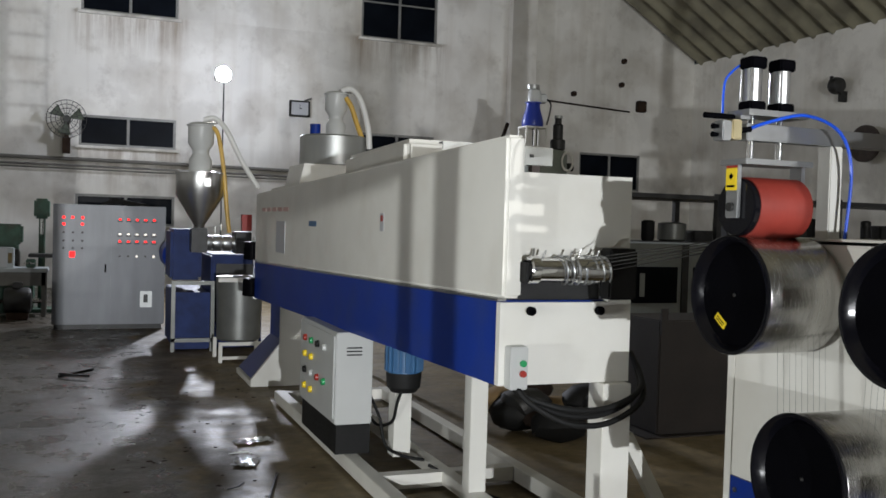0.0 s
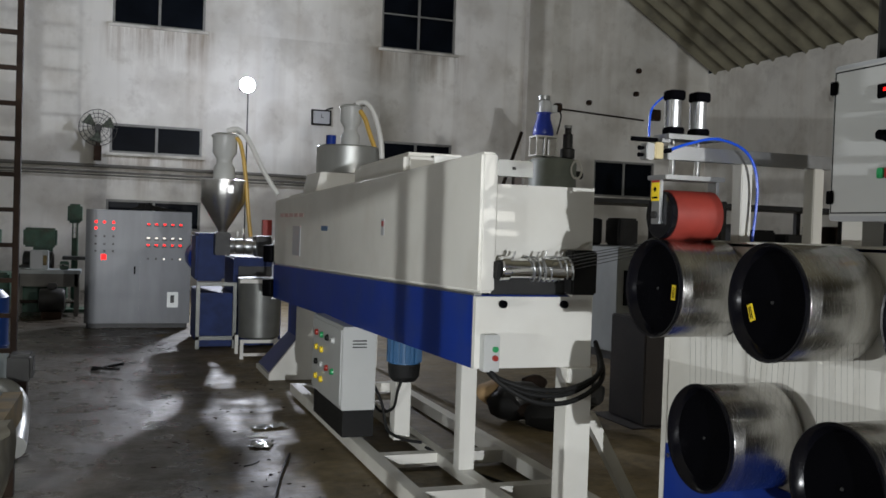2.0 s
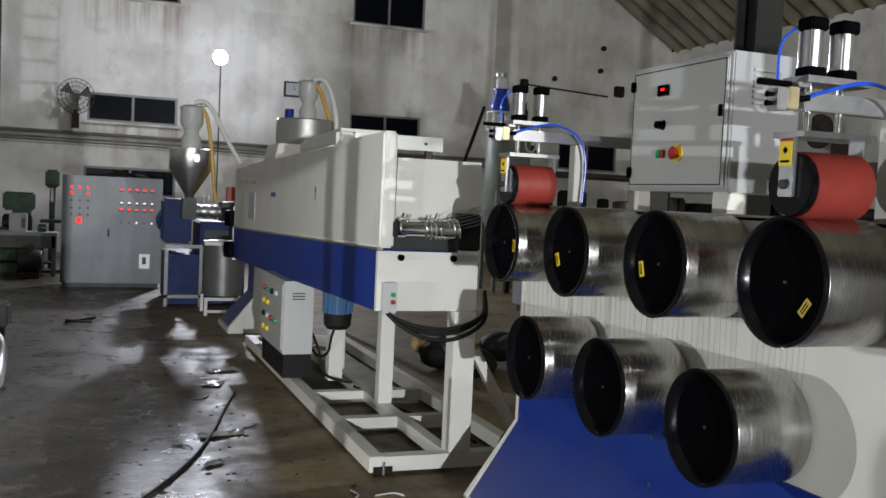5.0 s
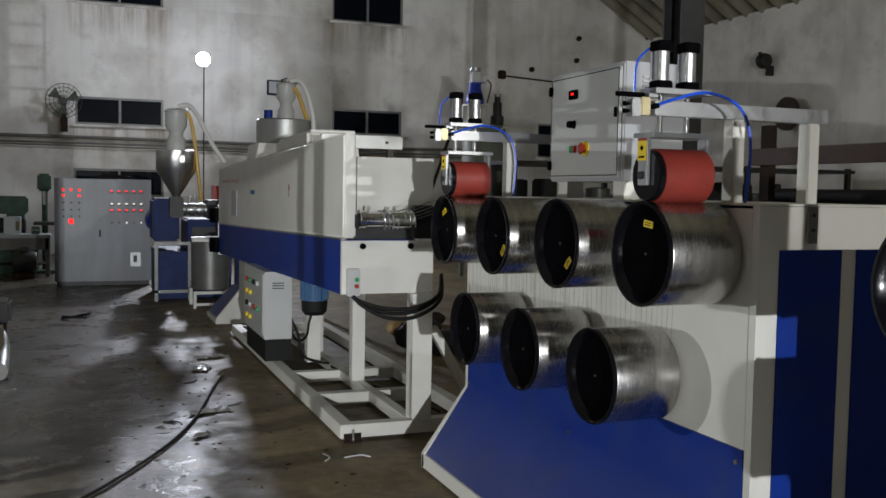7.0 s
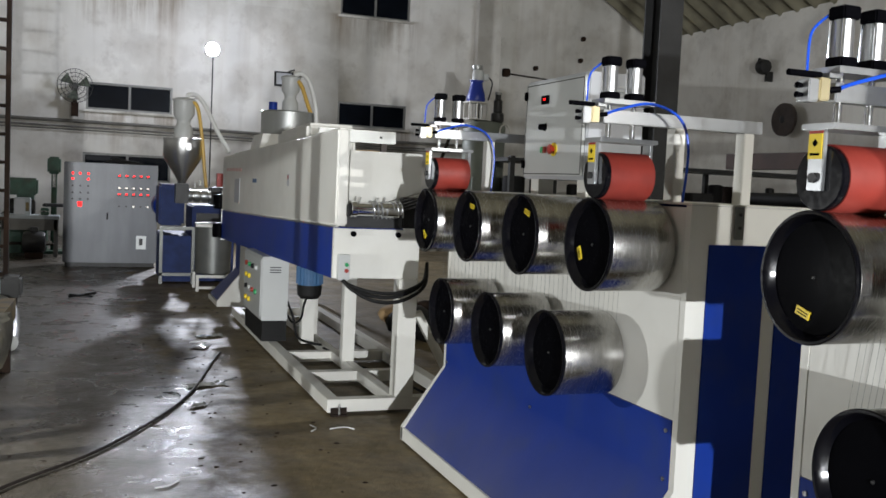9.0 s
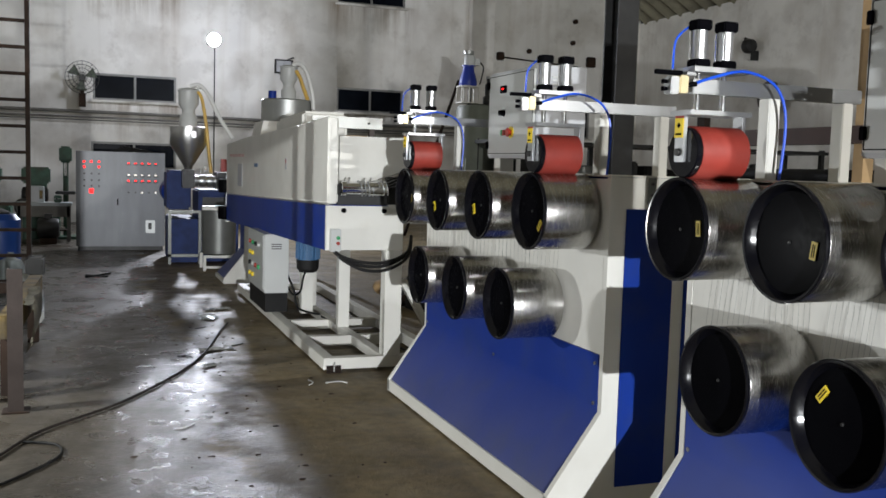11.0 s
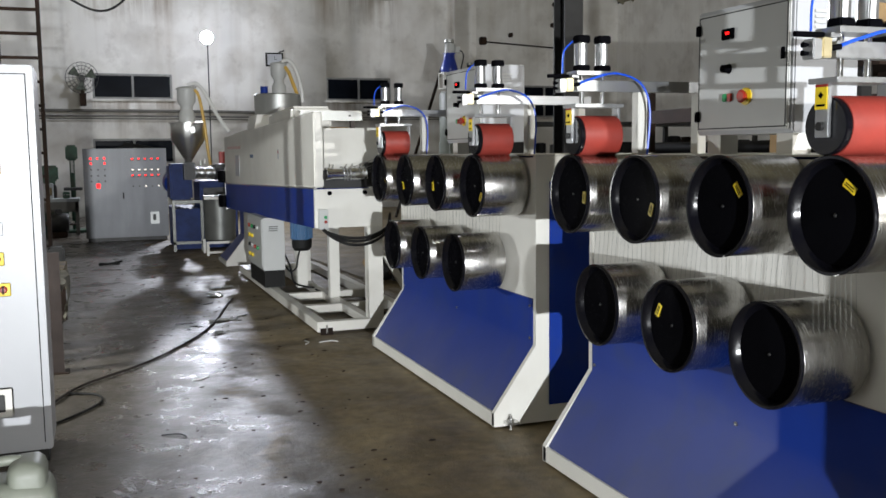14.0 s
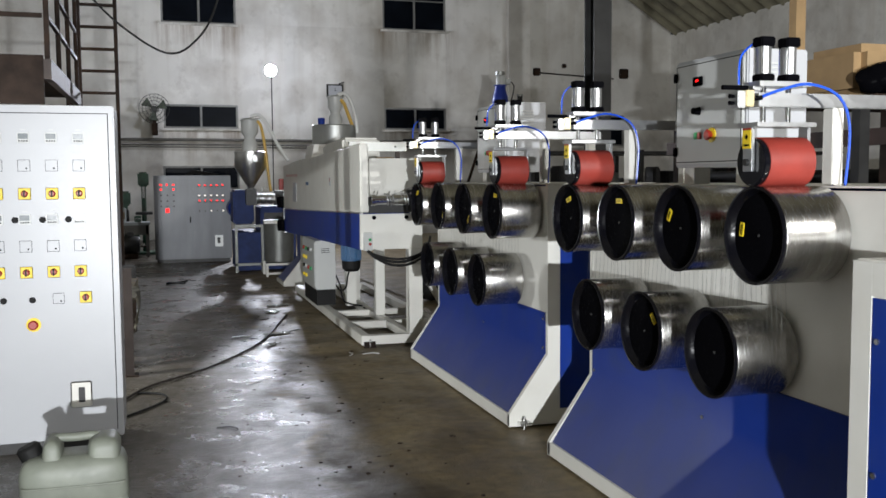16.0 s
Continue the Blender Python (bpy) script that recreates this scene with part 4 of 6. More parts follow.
def jerrycan():
    j = thing("jerrycan", "dirty grey plastic jerrycan with a dark cap, on the floor", "jerrycan", (-0.57, -1.02, 0))
    def lump(xc, hx, hy, levels, seg=48):
        """A blow-moulded form: rounded rectangles stacked in z, each (height, scale)."""
        bm = bmesh.new()
        rings = []
        for z, k in levels:
            ring = []
            for i in range(seg):
                a = 2 * math.pi * i / seg
                c, d = math.cos(a), math.sin(a)
                x = xc + (hx - 0.09 * (1 - k)) * math.copysign(abs(c) ** 0.42, c)
                y = (hy - 0.09 * (1 - k)) * math.copysign(abs(d) ** 0.42, d)
                ring.append(bm.verts.new(Vector((x, y, z)) + noise.noise_vector(Vector((x, y, z)) * 8) * 0.005))
            rings.append(ring)
        for lo, hi in zip(rings, rings[1:]):
            for i in range(seg):
                bm.faces.new((lo[i], lo[(i + 1) % seg], hi[(i + 1) % seg], hi[i]))
        bm.faces.new(rings[0][::-1])
        bm.faces.new(rings[-1])
        return bm

    part("body", lump(0, 0.215, 0.13, [(0, 0.75), (0.012, 0.92), (0.03, 1), (0.1, 1), (0.11, 0.95), (0.12, 1), (0.22, 1), (0.25, 0.94), (0.275, 0.8), (0.29, 0.55), (0.295, 0.25)]), JUGMAT, j)
    part("shoulder", lump(-0.085, 0.04, 0.095, [(0.24, 1), (0.32, 1), (0.345, 0.93), (0.36, 0.8), (0.366, 0.65)], 32), JUGMAT, j)
    part("shoulder", lump(0.12, 0.065, 0.1, [(0.24, 1), (0.315, 1), (0.34, 0.92), (0.357, 0.75), (0.364, 0.5)], 32), JUGMAT, j)
    bm = bmesh.new()
    tube(bm, [(-0.1, 0.02, 0.33), (-0.07, 0.02, 0.352), (0.0, 0.02, 0.35), (0.08, 0.02, 0.352), (0.12, 0.02, 0.33)], 0.019, 12)
    part("handle", bm, JUGMAT, j, "moulded grey carrying handle")
    cap = made(lathe, [(0.034, -0.02), (0.036, 0.0), (0.047, 0.002), (0.049, 0.045), (0.04, 0.056)], "z", (0, 0, 0), 28)
    bmesh.ops.transform(cap, matrix=pose(-0.165, 0, 0.282, 0, -24, 0), verts=cap.verts[:])
    part("cap", cap, RUBBER, j, "black screw cap")
    bm = bmesh.new()
    tube(bm, [(-0.2, -0.11, 0.18), (-0.15, -0.13, 0.18), (0.15, -0.13, 0.18), (0.2, -0.11, 0.18)], 0.006, 8)
    part("moulded_ridge", bm, JUGMAT, j)


jerrycan()


def third_unit():
    u = thing("machine_unit", "cream framed machine unit with a blue inset panel", "machine", (0, 0, 0))
    x, y0, y1, h = 1.7, -5.2, -3.0, 1.205
    part("body", boxes((x + 0.01, x + 0.8, y0, y1, 0.01, h), bevel=0.004), CREAM, u)
    part("frame_edge", boxes((x, x + 0.01, y1 - 0.075, y1, 0.02, h - 0.004), (x, x + 0.01, y0, y1 - 0.076, h - 0.1, h - 0.004)), CREAM, u)
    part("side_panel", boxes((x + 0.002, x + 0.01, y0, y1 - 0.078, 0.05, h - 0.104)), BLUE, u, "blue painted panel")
    for z in (0.98, 0.6, 0.25):
        part("panel_screw", made(lathe, [(0.009, -0.004), (0.009, 0.004)], "x", (x + 0.001, y1 - 0.1, z), 10), STEEL, u)


# ---- extruder and its feeders ----
def extruder():
    e = thing("extruder", "blue extruder with a steel barrel and heater bands", "extruder", (0, 0, 0))
    part("base", boxes((0.94, 1.3, 9.55, 10.7, 0.02, 0.62), bevel=0.01), DARKBLUE, e)
    part("base_frame", boxes((0.9, 0.94, 9.5, 9.54, 0, 0.7), (1.3, 1.34, 9.5, 9.54, 0, 0.7), (0.9, 1.34, 9.5, 9.54, 0.7, 0.74), (0.9, 1.34, 9.5, 9.54, 0.1, 0.14)), GREYTANK, e)
    part("gearbox", boxes((0.88, 1.2, 9.5, 10.1, 0.75, 1.28), bevel=0.03), DARKBLUE, e, "blue gearbox casing")
    # box and cover added as bulk to keep floodlight off the floor behind
    part("screw_drive", boxes((1.31, 1.86, 9.62, 10.5, 0.02, 1.02), bevel=0.02), DARKBLUE, e, "dark blue filler box added behind the tank to block floodlight")
    part("drive_cover", boxes((1.36, 1.8, 9.585, 9.619, 0.3, 0.92), bevel=0.006), DARKSTEEL, e)
    for k in range(6):
        part("louvre", boxes((1.42, 1.74, 9.578, 9.584, 0.38 + k * 0.08, 0.4 + k * 0.08)), GREYTANK, e)
    part("motor", made(lathe, [(0.12, 10.1), (0.17, 10.14), (0.17, 10.6), (0.12, 10.64)], "y", (1.02, 0, 0.98), 28), BLUE, e)
    part("barrel", made(lathe, [(0.06, 1.14), (0.06, 1.6)], "x", (0, 9.35, 1.15), 20), STEEL, e)
    for k in range(4):
        part("heater_band", made(lathe, [(0.075, 1.19 + k * 0.1), (0.078, 1.2 + k * 0.1), (0.078, 1.26 + k * 0.1), (0.075, 1.27 + k * 0.1)], "x", (0, 9.35, 1.15), 20), ALU, e)
    part("die_head", boxes((1.5, 1.66, 9.2, 9.5, 1.04, 1.27), bevel=0.01), DARKSTEEL, e)
    part("feed_throat", boxes((1.06, 1.22, 9.22, 9.42, 1.05, 1.3), bevel=0.01), DARKSTEEL, e)
    part("terminal_box", boxes((1.56, 1.66, 9.2, 9.3, 1.28, 1.45), bevel=0.005), REDBTN, e, "dark red terminal box")
    for k, (x, z) in enumerate(((1.3, 1.25), (1.36, 1.28), (1.44, 1.26))):
        part("fitting", made(rod, (x, 9.27, z), (x, 9.27, z + 0.07), 0.014, seg=10), STEEL, e)


def hopper_feeder(name, at, label, rim):
    h = thing(name, label, "hopper", at)
    part("cone", made(lathe, [(0.05, 0.0), (0.055, 0.03), (rim, 0.33), (rim, 0.55), (rim + 0.012, 0.552), (rim + 0.012, 0.565), (rim - 0.02, 0.57)], seg=40), STEEL, h, "polished steel hopper cone")
    part("maker_plate", boxes((0.02, 0.075, -rim - 0.006, -rim + 0.02, 0.42, 0.5)), ALU, h)
    return h


def loader(at, scale=1.0):
    l = thing("vacuum_loader", "grey vacuum loader with a lid on top of the hopper", "loader", at, "vacuum loaders")
    s = scale
    part("body", made(lathe, [(0.115 * s, 0), (0.115 * s, 0.12 * s), (0.085 * s, 0.17 * s), (0.085 * s, 0.22 * s), (0.13 * s, 0.29 * s), (0.13 * s, 0.46 * s)], seg=32), GREY, l)
    part("lid", made(lathe, [(0.145 * s, 0.462 * s), (0.145 * s, 0.475 * s), (0.1 * s, 0.5 * s), (0.03 * s, 0.51 * s)], seg=32), GREY, l)
    part("inlet_pipe", made(rod, (0.02, -0.02, 0.5 * s), (0.2 * s, -0.02, 0.52 * s), 0.02, seg=12), STEEL, l)
    return l


def hose(name, label, material, pts, r):
    bm = bmesh.new()
    tube(bm, pts, r, 12)
    return tagged(part(name, bm, material), label, "hose")


def extruder_area():
    extruder()
    hopper_feeder("hopper", (1.14, 9.3, 1.3), "polished steel conical hopper above the extruder", 0.24)
    loader((1.14, 9.3, 1.872))
    hose("white_hose", "white ribbed vacuum hose running down from the loader", CLEARHOSE, [(1.16, 9.28, 2.4), (1.27, 9.25, 2.42), (1.38, 9.2, 2.3), (1.52, 9.1, 2.0), (1.68, 9.0, 1.72)], 0.026)
    hose("amber_hose", "amber reinforced suction hose below the loader", AMBERHOSE, [(1.23, 9.24, 2.34), (1.3, 9.22, 2.25), (1.36, 9.2, 1.9), (1.4, 9.2, 1.5), (1.43, 9.2, 1.26)], 0.022)
    # receiving tank on its white stand
    t = thing("grey_tank", "grey steel tank standing on a white tubular stand", "tank", (1.5, 8.9, 0))
    part("tank_body", made(lathe, [(0.19, 0.2), (0.215, 0.22), (0.225, 0.8), (0.23, 0.8), (0.23, 0.83), (0.21, 0.832)], seg=40), GREYTANK, t)
    part("rim", boxes((-0.24, 0.24, -0.25, -0.215, 0.79, 0.83)), CREAM, t)
    for x in (-0.22, 0.2):
        for y in (-0.22, 0.2):
            part("leg", boxes((x, x + 0.035, y, y + 0.035, 0.0, 0.2)), CREAM, t)
    part("stand_rail", boxes((-0.22, 0.235, -0.215, -0.19, 0.165, 0.199)), CREAM, t)
    part("stand_rail", boxes((-0.22, 0.235, -0.215, -0.19, 0.03, 0.06)), CREAM, t)
    # pedestal of the oven's far end
    p = thing("oven_pedestal", "blue and cream kicked-out pedestal below the oven", "pedestal", (0, 0, 0))
    bm = bmesh.new()
    prism(bm, [(1.66, 0.72), (1.66, 0.36), (1.38, 0.06), (1.42, 0.05), (1.75, 0.05), (1.75, 0.72)], "y", 7.36, 8.08)
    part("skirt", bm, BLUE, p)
    bm = bmesh.new()
    prism(bm, [(1.6, 0.7), (1.6, 0.36), (1.36, 0.06), (1.36, 0.005), (1.8, 0.005), (1.8, 0.7)], "y", 7.31, 7.355)
    part("end_plate", bm, CREAM, p)
    part("base_rail", boxes((1.36, 1.42, 7.36, 8.08, 0.005, 0.049)), CREAM, p)
    # quench block at the oven's far end
    q = thing("guide_block", "black guide rollers in a bracket at the oven mouth", "rollers", (1.42, 7.75, 0))
    for z in (1.1, 0.78):
        r = part("black_roller", made(lathe, [(0.06, -0.05), (0.075, -0.04), (0.075, 0.1), (0.06, 0.11)], "z", (0, 0, z), 24), BLACK, q)
    part("bracket", boxes((0.02, 0.06, 0.02, 0.06, 0.7, 1.25)), STEEL, q)
    # dryer with its own loader on top of the second feeder
    d = thing("hopper_dryer", "round grey steel drum on a white chute above the machine", "dryer", (2.24, 8.2, 0))
    part("drum", made(lathe, [(0.3, 1.93), (0.315, 1.94), (0.315, 2.2), (0.3, 2.215), (0.1, 2.23)], seg=48), STEELDULL, d)
    bm = bmesh.new()
    prism(bm, [(-0.42, 1.55), (-0.34, 1.93), (0.4, 1.93), (0.5, 1.55)], "y", -0.3, 0.35)
    part("chute", bm, CREAM, d)
    part("support_leg", boxes((-0.3, -0.24, -0.25, -0.19, 0, 1.55)), CREAM, d)
    part("support_leg", boxes((0.24, 0.3, -0.25, -0.19, 0, 1.55)), CREAM, d)
    part("blue_motor", made(rod, (-0.2, -0.1, 2.22), (-0.2, -0.1, 2.31), 0.05, seg=16), BLUE, d)
    loader((2.26, 8.2, 2.23), 0.82)
    hose("white_hose", "white ribbed vacuum hose running down from the loader", CLEARHOSE, [(2.3, 8.15, 2.65), (2.38, 8.1, 2.66), (2.46, 8.05, 2.55), (2.52, 8.0, 2.3), (2.54, 8.0, 2.1)], 0.028)
    hose("amber_hose", "amber reinforced suction hose below the loader", AMBERHOSE, [(2.33, 8.12, 2.58), (2.38, 8.1, 2.5), (2.43, 8.08, 2.35), (2.48, 8.05, 2.2)], 0.024)


third_unit()
extruder_area()


# ---- round the oven ----
def under_oven():
    b = thing("drive_box", "grey drive enclosure with buttons on a black plinth, under the oven", "control box", (0, 0, 0))
    x0, x1, y0, y1 = 1.36, 1.575, 4.57, 5.45
    part("body", boxes((x0, x1, y0, y1, 0.27, 0.79), bevel=0.006), GREY, b)
    part("plinth", boxes((x0 + 0.012, x1 - 0.004, y0 + 0.012, y1 - 0.012, 0.101, 0.269)), RUBBER, b)
    part("door", boxes((x0 - 0.01, x0 - 0.0005, y0 + 0.02, y1 - 0.02, 0.3, 0.77), bevel=0.003), GREY, b)
    for k, z in enumerate((0.68, 0.58, 0.48, 0.38)):
        for i in range(4):
            m = (REDBTN, GREENBTN, RUBBER, GREY)[(i + k) % 4] if k % 2 == 0 else YELLOW
            if k % 2 and i > 1:
                continue
            part("button", made(lathe, [(0.018, -0.02), (0.022, 0)], "x", (x0 - 0.01, y1 - 0.18 - i * 0.16, z), 14), m, b)
    for k in range(3):
        part("vent_slot", boxes((x0 + 0.06, x0 + 0.15, y0 - 0.002, y0 + 0.001, 0.66 + k * 0.02, 0.668 + k * 0.02)), DARKSTEEL, b)
    m = thing("drive_motor", "blue vertical electric motor with a black fan cover under the oven", "motor", (1.72, 4.45, 0))
    part("fan_cover", made(lathe, [(0.07, 0.47), (0.095, 0.5), (0.1, 0.57), (0.1, 0.58)], seg=32), RUBBER, m)
    part("body", made(lathe, [(0.095, 0.581), (0.095, 0.82)], seg=32), MOTORBLUE, m)
    for k in range(18):
        a = 2 * math.pi * k / 18
        c, s_ = math.cos(a), math.sin(a)
        part("fin", made(beam, (0.1 * c, 0.1 * s_, 0.59), (0.1 * c, 0.1 * s_, 0.8), 0.018, 0.006), MOTORBLUE, m)
    part("column", boxes((-0.05, 0.05, 0.0, 0.1, 0.101, 0.469)), CREAM, m)
    # cables
    for k, (drop, off) in enumerate(((0.0, 0.0), (0.025, 0.02), (0.05, -0.015))):
        hose("power_cable", "thick black power cable sagging below the oven end", RUBBER, [(1.485, 2.53 + off, 0.83), (1.53, 2.5 + off, 0.8 - drop * 0.4), (1.66, 2.46 + off, 0.765 - drop), (1.83, 2.46 + off, 0.765 - drop), (1.99, 2.5 + off, 0.83 - drop * 0.6), (2.1, 2.75, 0.92)], 0.011)
    for pts in ([(1.58, 4.62, 0.42), (1.62, 4.56, 0.3), (1.64, 4.5, 0.16), (1.7, 4.38, 0.125), (1.8, 4.3, 0.115)],
                [(1.58, 4.8, 0.36), (1.64, 4.7, 0.24), (1.66, 4.46, 0.3), (1.67, 4.4, 0.42), (1.7, 4.38, 0.52)],
                [(1.79, 4.2, 0.112), (1.95, 4.0, 0.03), (2.05, 3.75, 0.02), (2.15, 3.4, 0.015), (2.2, 3.0, 0.015)]):
        hose("drive_cable", "black drive cable hanging from the enclosure to the floor frame", RUBBER, pts, 0.009)
    c = thing("cable_coil", "coiled black cable lying beside the frame", "cable", (2.16, 2.35, 0.0))
    bm = bmesh.new()
    for k in range(4):
        tube(bm, [(0.11 * math.cos(a), 0.05 * math.sin(a) * (1 + k * 0.3) - k * 0.03, 0.13 + 0.11 * math.sin(a) + 0.006 * k) for a in [i * math.pi / 5 for i in range(11)]], 0.011, 6, 4)
    part("coil", bm, RUBBER, c)
    # steel channel and a roll of tape on the oven's roof
    ch = thing("steel_channel", "galvanised steel channel lying across the oven top", "channel", (0, 0, 0))
    part("web", boxes((1.51, 2.06, 3.4, 3.408, 1.70, 1.785), bevel=0.002), STEELDULL, ch)
    part("flange", boxes((1.51, 2.06, 3.4085, 3.45, 1.777, 1.785), (1.51, 2.06, 3.4085, 3.45, 1.70, 1.708)), STEELDULL, ch)
    for x in (1.6, 1.98):
        part("foot", boxes((x - 0.02, x + 0.02, 3.41, 3.45, 1.575, 1.6995)), RUSTPALE, ch)
    part("slot_hole", boxes((1.94, 1.96, 3.396, 3.3995, 1.735, 1.75)), DARKSTEEL, ch)
    tp = thing("tape_roll", "brown roll of tape lying on the oven top", "tape", (1.8, 3.2, 1.588))
    part("roll", made(lathe, [(0.04, 0.0), (0.085, 0.002), (0.085, 0.05), (0.04, 0.052)], seg=32), CARD, tp)


def mixer():
    """A tall mixer in the bay: grey-green drum, open white motor stool, blue gear motor on top."""
    v = thing("mixer_dryer", "tall grey-green mixer drum with a blue gear motor on top", "mixer", (6.12, 11.75, 0))
    part("drum", made(lathe, [(0.12, 0.55), (0.34, 1.1), (0.36, 1.15), (0.36, 2.46), (0.33, 2.52), (0.1, 2.56)], "z", (0.18, 0, 0), 40), PALEGREEN, v)
    for k in range(4):
        a = math.pi / 4 + k * math.pi / 2
        part("leg", made(beam, (0.18 + 0.37 * math.cos(a), 0.37 * math.sin(a), 0), (0.18 + 0.37 * math.cos(a), 0.37 * math.sin(a), 1.6), 0.06), PALEGREEN, v)
    st = part("motor_stool", boxes((-0.17, 0.19, -0.14, 0.14, 2.84, 2.865), bevel=0.003), CREAM, v, "open white motor stool")
    part("stool_base", boxes((-0.17, 0.19, -0.14, 0.14, 2.561, 2.58), bevel=0.003), CREAM, st)
    for x in (-0.165, -0.03, 0.16):
        for y in (-0.135, 0.11):
            part("stool_leg", boxes((x, x + 0.025, y, y + 0.025, 2.5805, 2.8395)), CREAM, st)
    part("shaft", made(rod, (0.04, 0, 2.5), (0.04, 0, 2.84), 0.035, seg=14), DARKSTEEL, v)
    part("gear_motor", made(lathe, [(0.15, 2.866), (0.16, 2.9), (0.15, 2.98), (0.105, 3.13), (0.1, 3.2), (0.12, 3.205), (0.12, 3.22)], "z", (0.0, 0, 0), 28), PIPEBLUE2, v, "glossy blue gear motor")
    cap = part("motor_head", made(lathe, [(0.1, 3.221), (0.1, 3.36), (0.08, 3.4)], "z", (0.02, 0, 0), 24), GREY, v)
    part("fan_cowl", made(lathe, [(0.06, 3.4), (0.09, 3.41), (0.09, 3.47), (0.05, 3.48)], "z", (0.0, 0, 0), 20), STEELDULL, cap)
    part("terminal_box", boxes((0.1, 0.2, -0.06, 0.06, 3.23, 3.34), bevel=0.01), GREY, v)
    bm = bmesh.new()
    tube(bm, [(0.2, -0.05, 3.28), (0.26, -0.06, 3.2), (0.24, -0.06, 3.05), (0.2, -0.06, 2.9)], 0.012, 8)
    part("motor_cable", bm, RUBBER, v)
    f = part("filling_valve", made(lathe, [(0.05, 2.5), (0.11, 2.55), (0.11, 2.68), (0.075, 2.7), (0.075, 2.9), (0.05, 2.92), (0.05, 3.0)], "z", (0.36, -0.12, 0), 20), DARKSTEEL, v, "dark filling valve with a steel cap")
    part("valve_cap", made(lathe, [(0.06, 3.0), (0.06, 3.04)], "z", (0.36, -0.12, 0), 16), STEELDULL, f)
    bm = bmesh.new()
    tube(bm, [(0.4 + 0.09 * math.cos(a * 0.6283), -0.36, 2.36 + 0.13 * math.sin(a * 0.6283)) for a in range(11)], 0.016, 8, 4)
    part("handle_ring", bm, CREAM, v, "white oval handle ring")
    part("handle_stub", made(rod, (0.4, -0.37, 2.24), (0.38, -0.28, 2.24), 0.014, seg=8), CREAM, v)
    part("side_port", made(rod, (0.52, -0.1, 2.3), (0.62, -0.1, 2.3), 0.06, seg=16), DARKSTEEL, v)
    b = thing("leaning_bar", "dark steel bar leaning in the bay", "bar", (0, 0, 0))
    part("bar", made(beam, (5.95, 14.6, 0.0), (7.1, 14.7, 3.25), 0.05), RUST, b)


mixer()
under_oven()


def threads():
    """Fine filaments from the oven mouth over the first roller and round the godets."""
    t = thing("filament_bundle", "fine grey plastic filaments drawn from the oven over the rollers", "filaments", (0, 0, 0), kind="stuff")
    bm = bmesh.new()
    for k in range(7):
        x = 1.72 + k * 0.024
        rod(bm, (x + 0.03 * (k % 3 - 1), 2.5, 1.3 - 0.006 * k), (x, 1.61, 1.247 + DRUM_R), 0.0016, seg=5, caps=False)
    part("oven_strand", bm, DARKSTEEL, t)
    bm = bmesh.new()
    for tops, lows in (((1.61, 1.05, 0.49, -0.06), (1.33, 0.77, 0.22)), ((-1.12, -1.61, -2.1, -2.58), (-1.345, -1.835, -2.335))):
        for i, low in enumerate(lows):
            for k in range(9):
                x = 1.725 + k * 0.02
                rod(bm, (x, tops[i] - DRUM_R * 0.8, 1.247 - 0.08), (x, low + DRUM_R * 0.85, 0.815 + 0.06), 0.0005, seg=4, caps=False)
                rod(bm, (x, low - DRUM_R * 0.85, 0.815 + 0.06), (x, tops[i + 1] + DRUM_R * 0.8, 1.247 - 0.08), 0.0005, seg=4, caps=False)
    part("godet_strand", bm, GREYTANK, t)


threads()


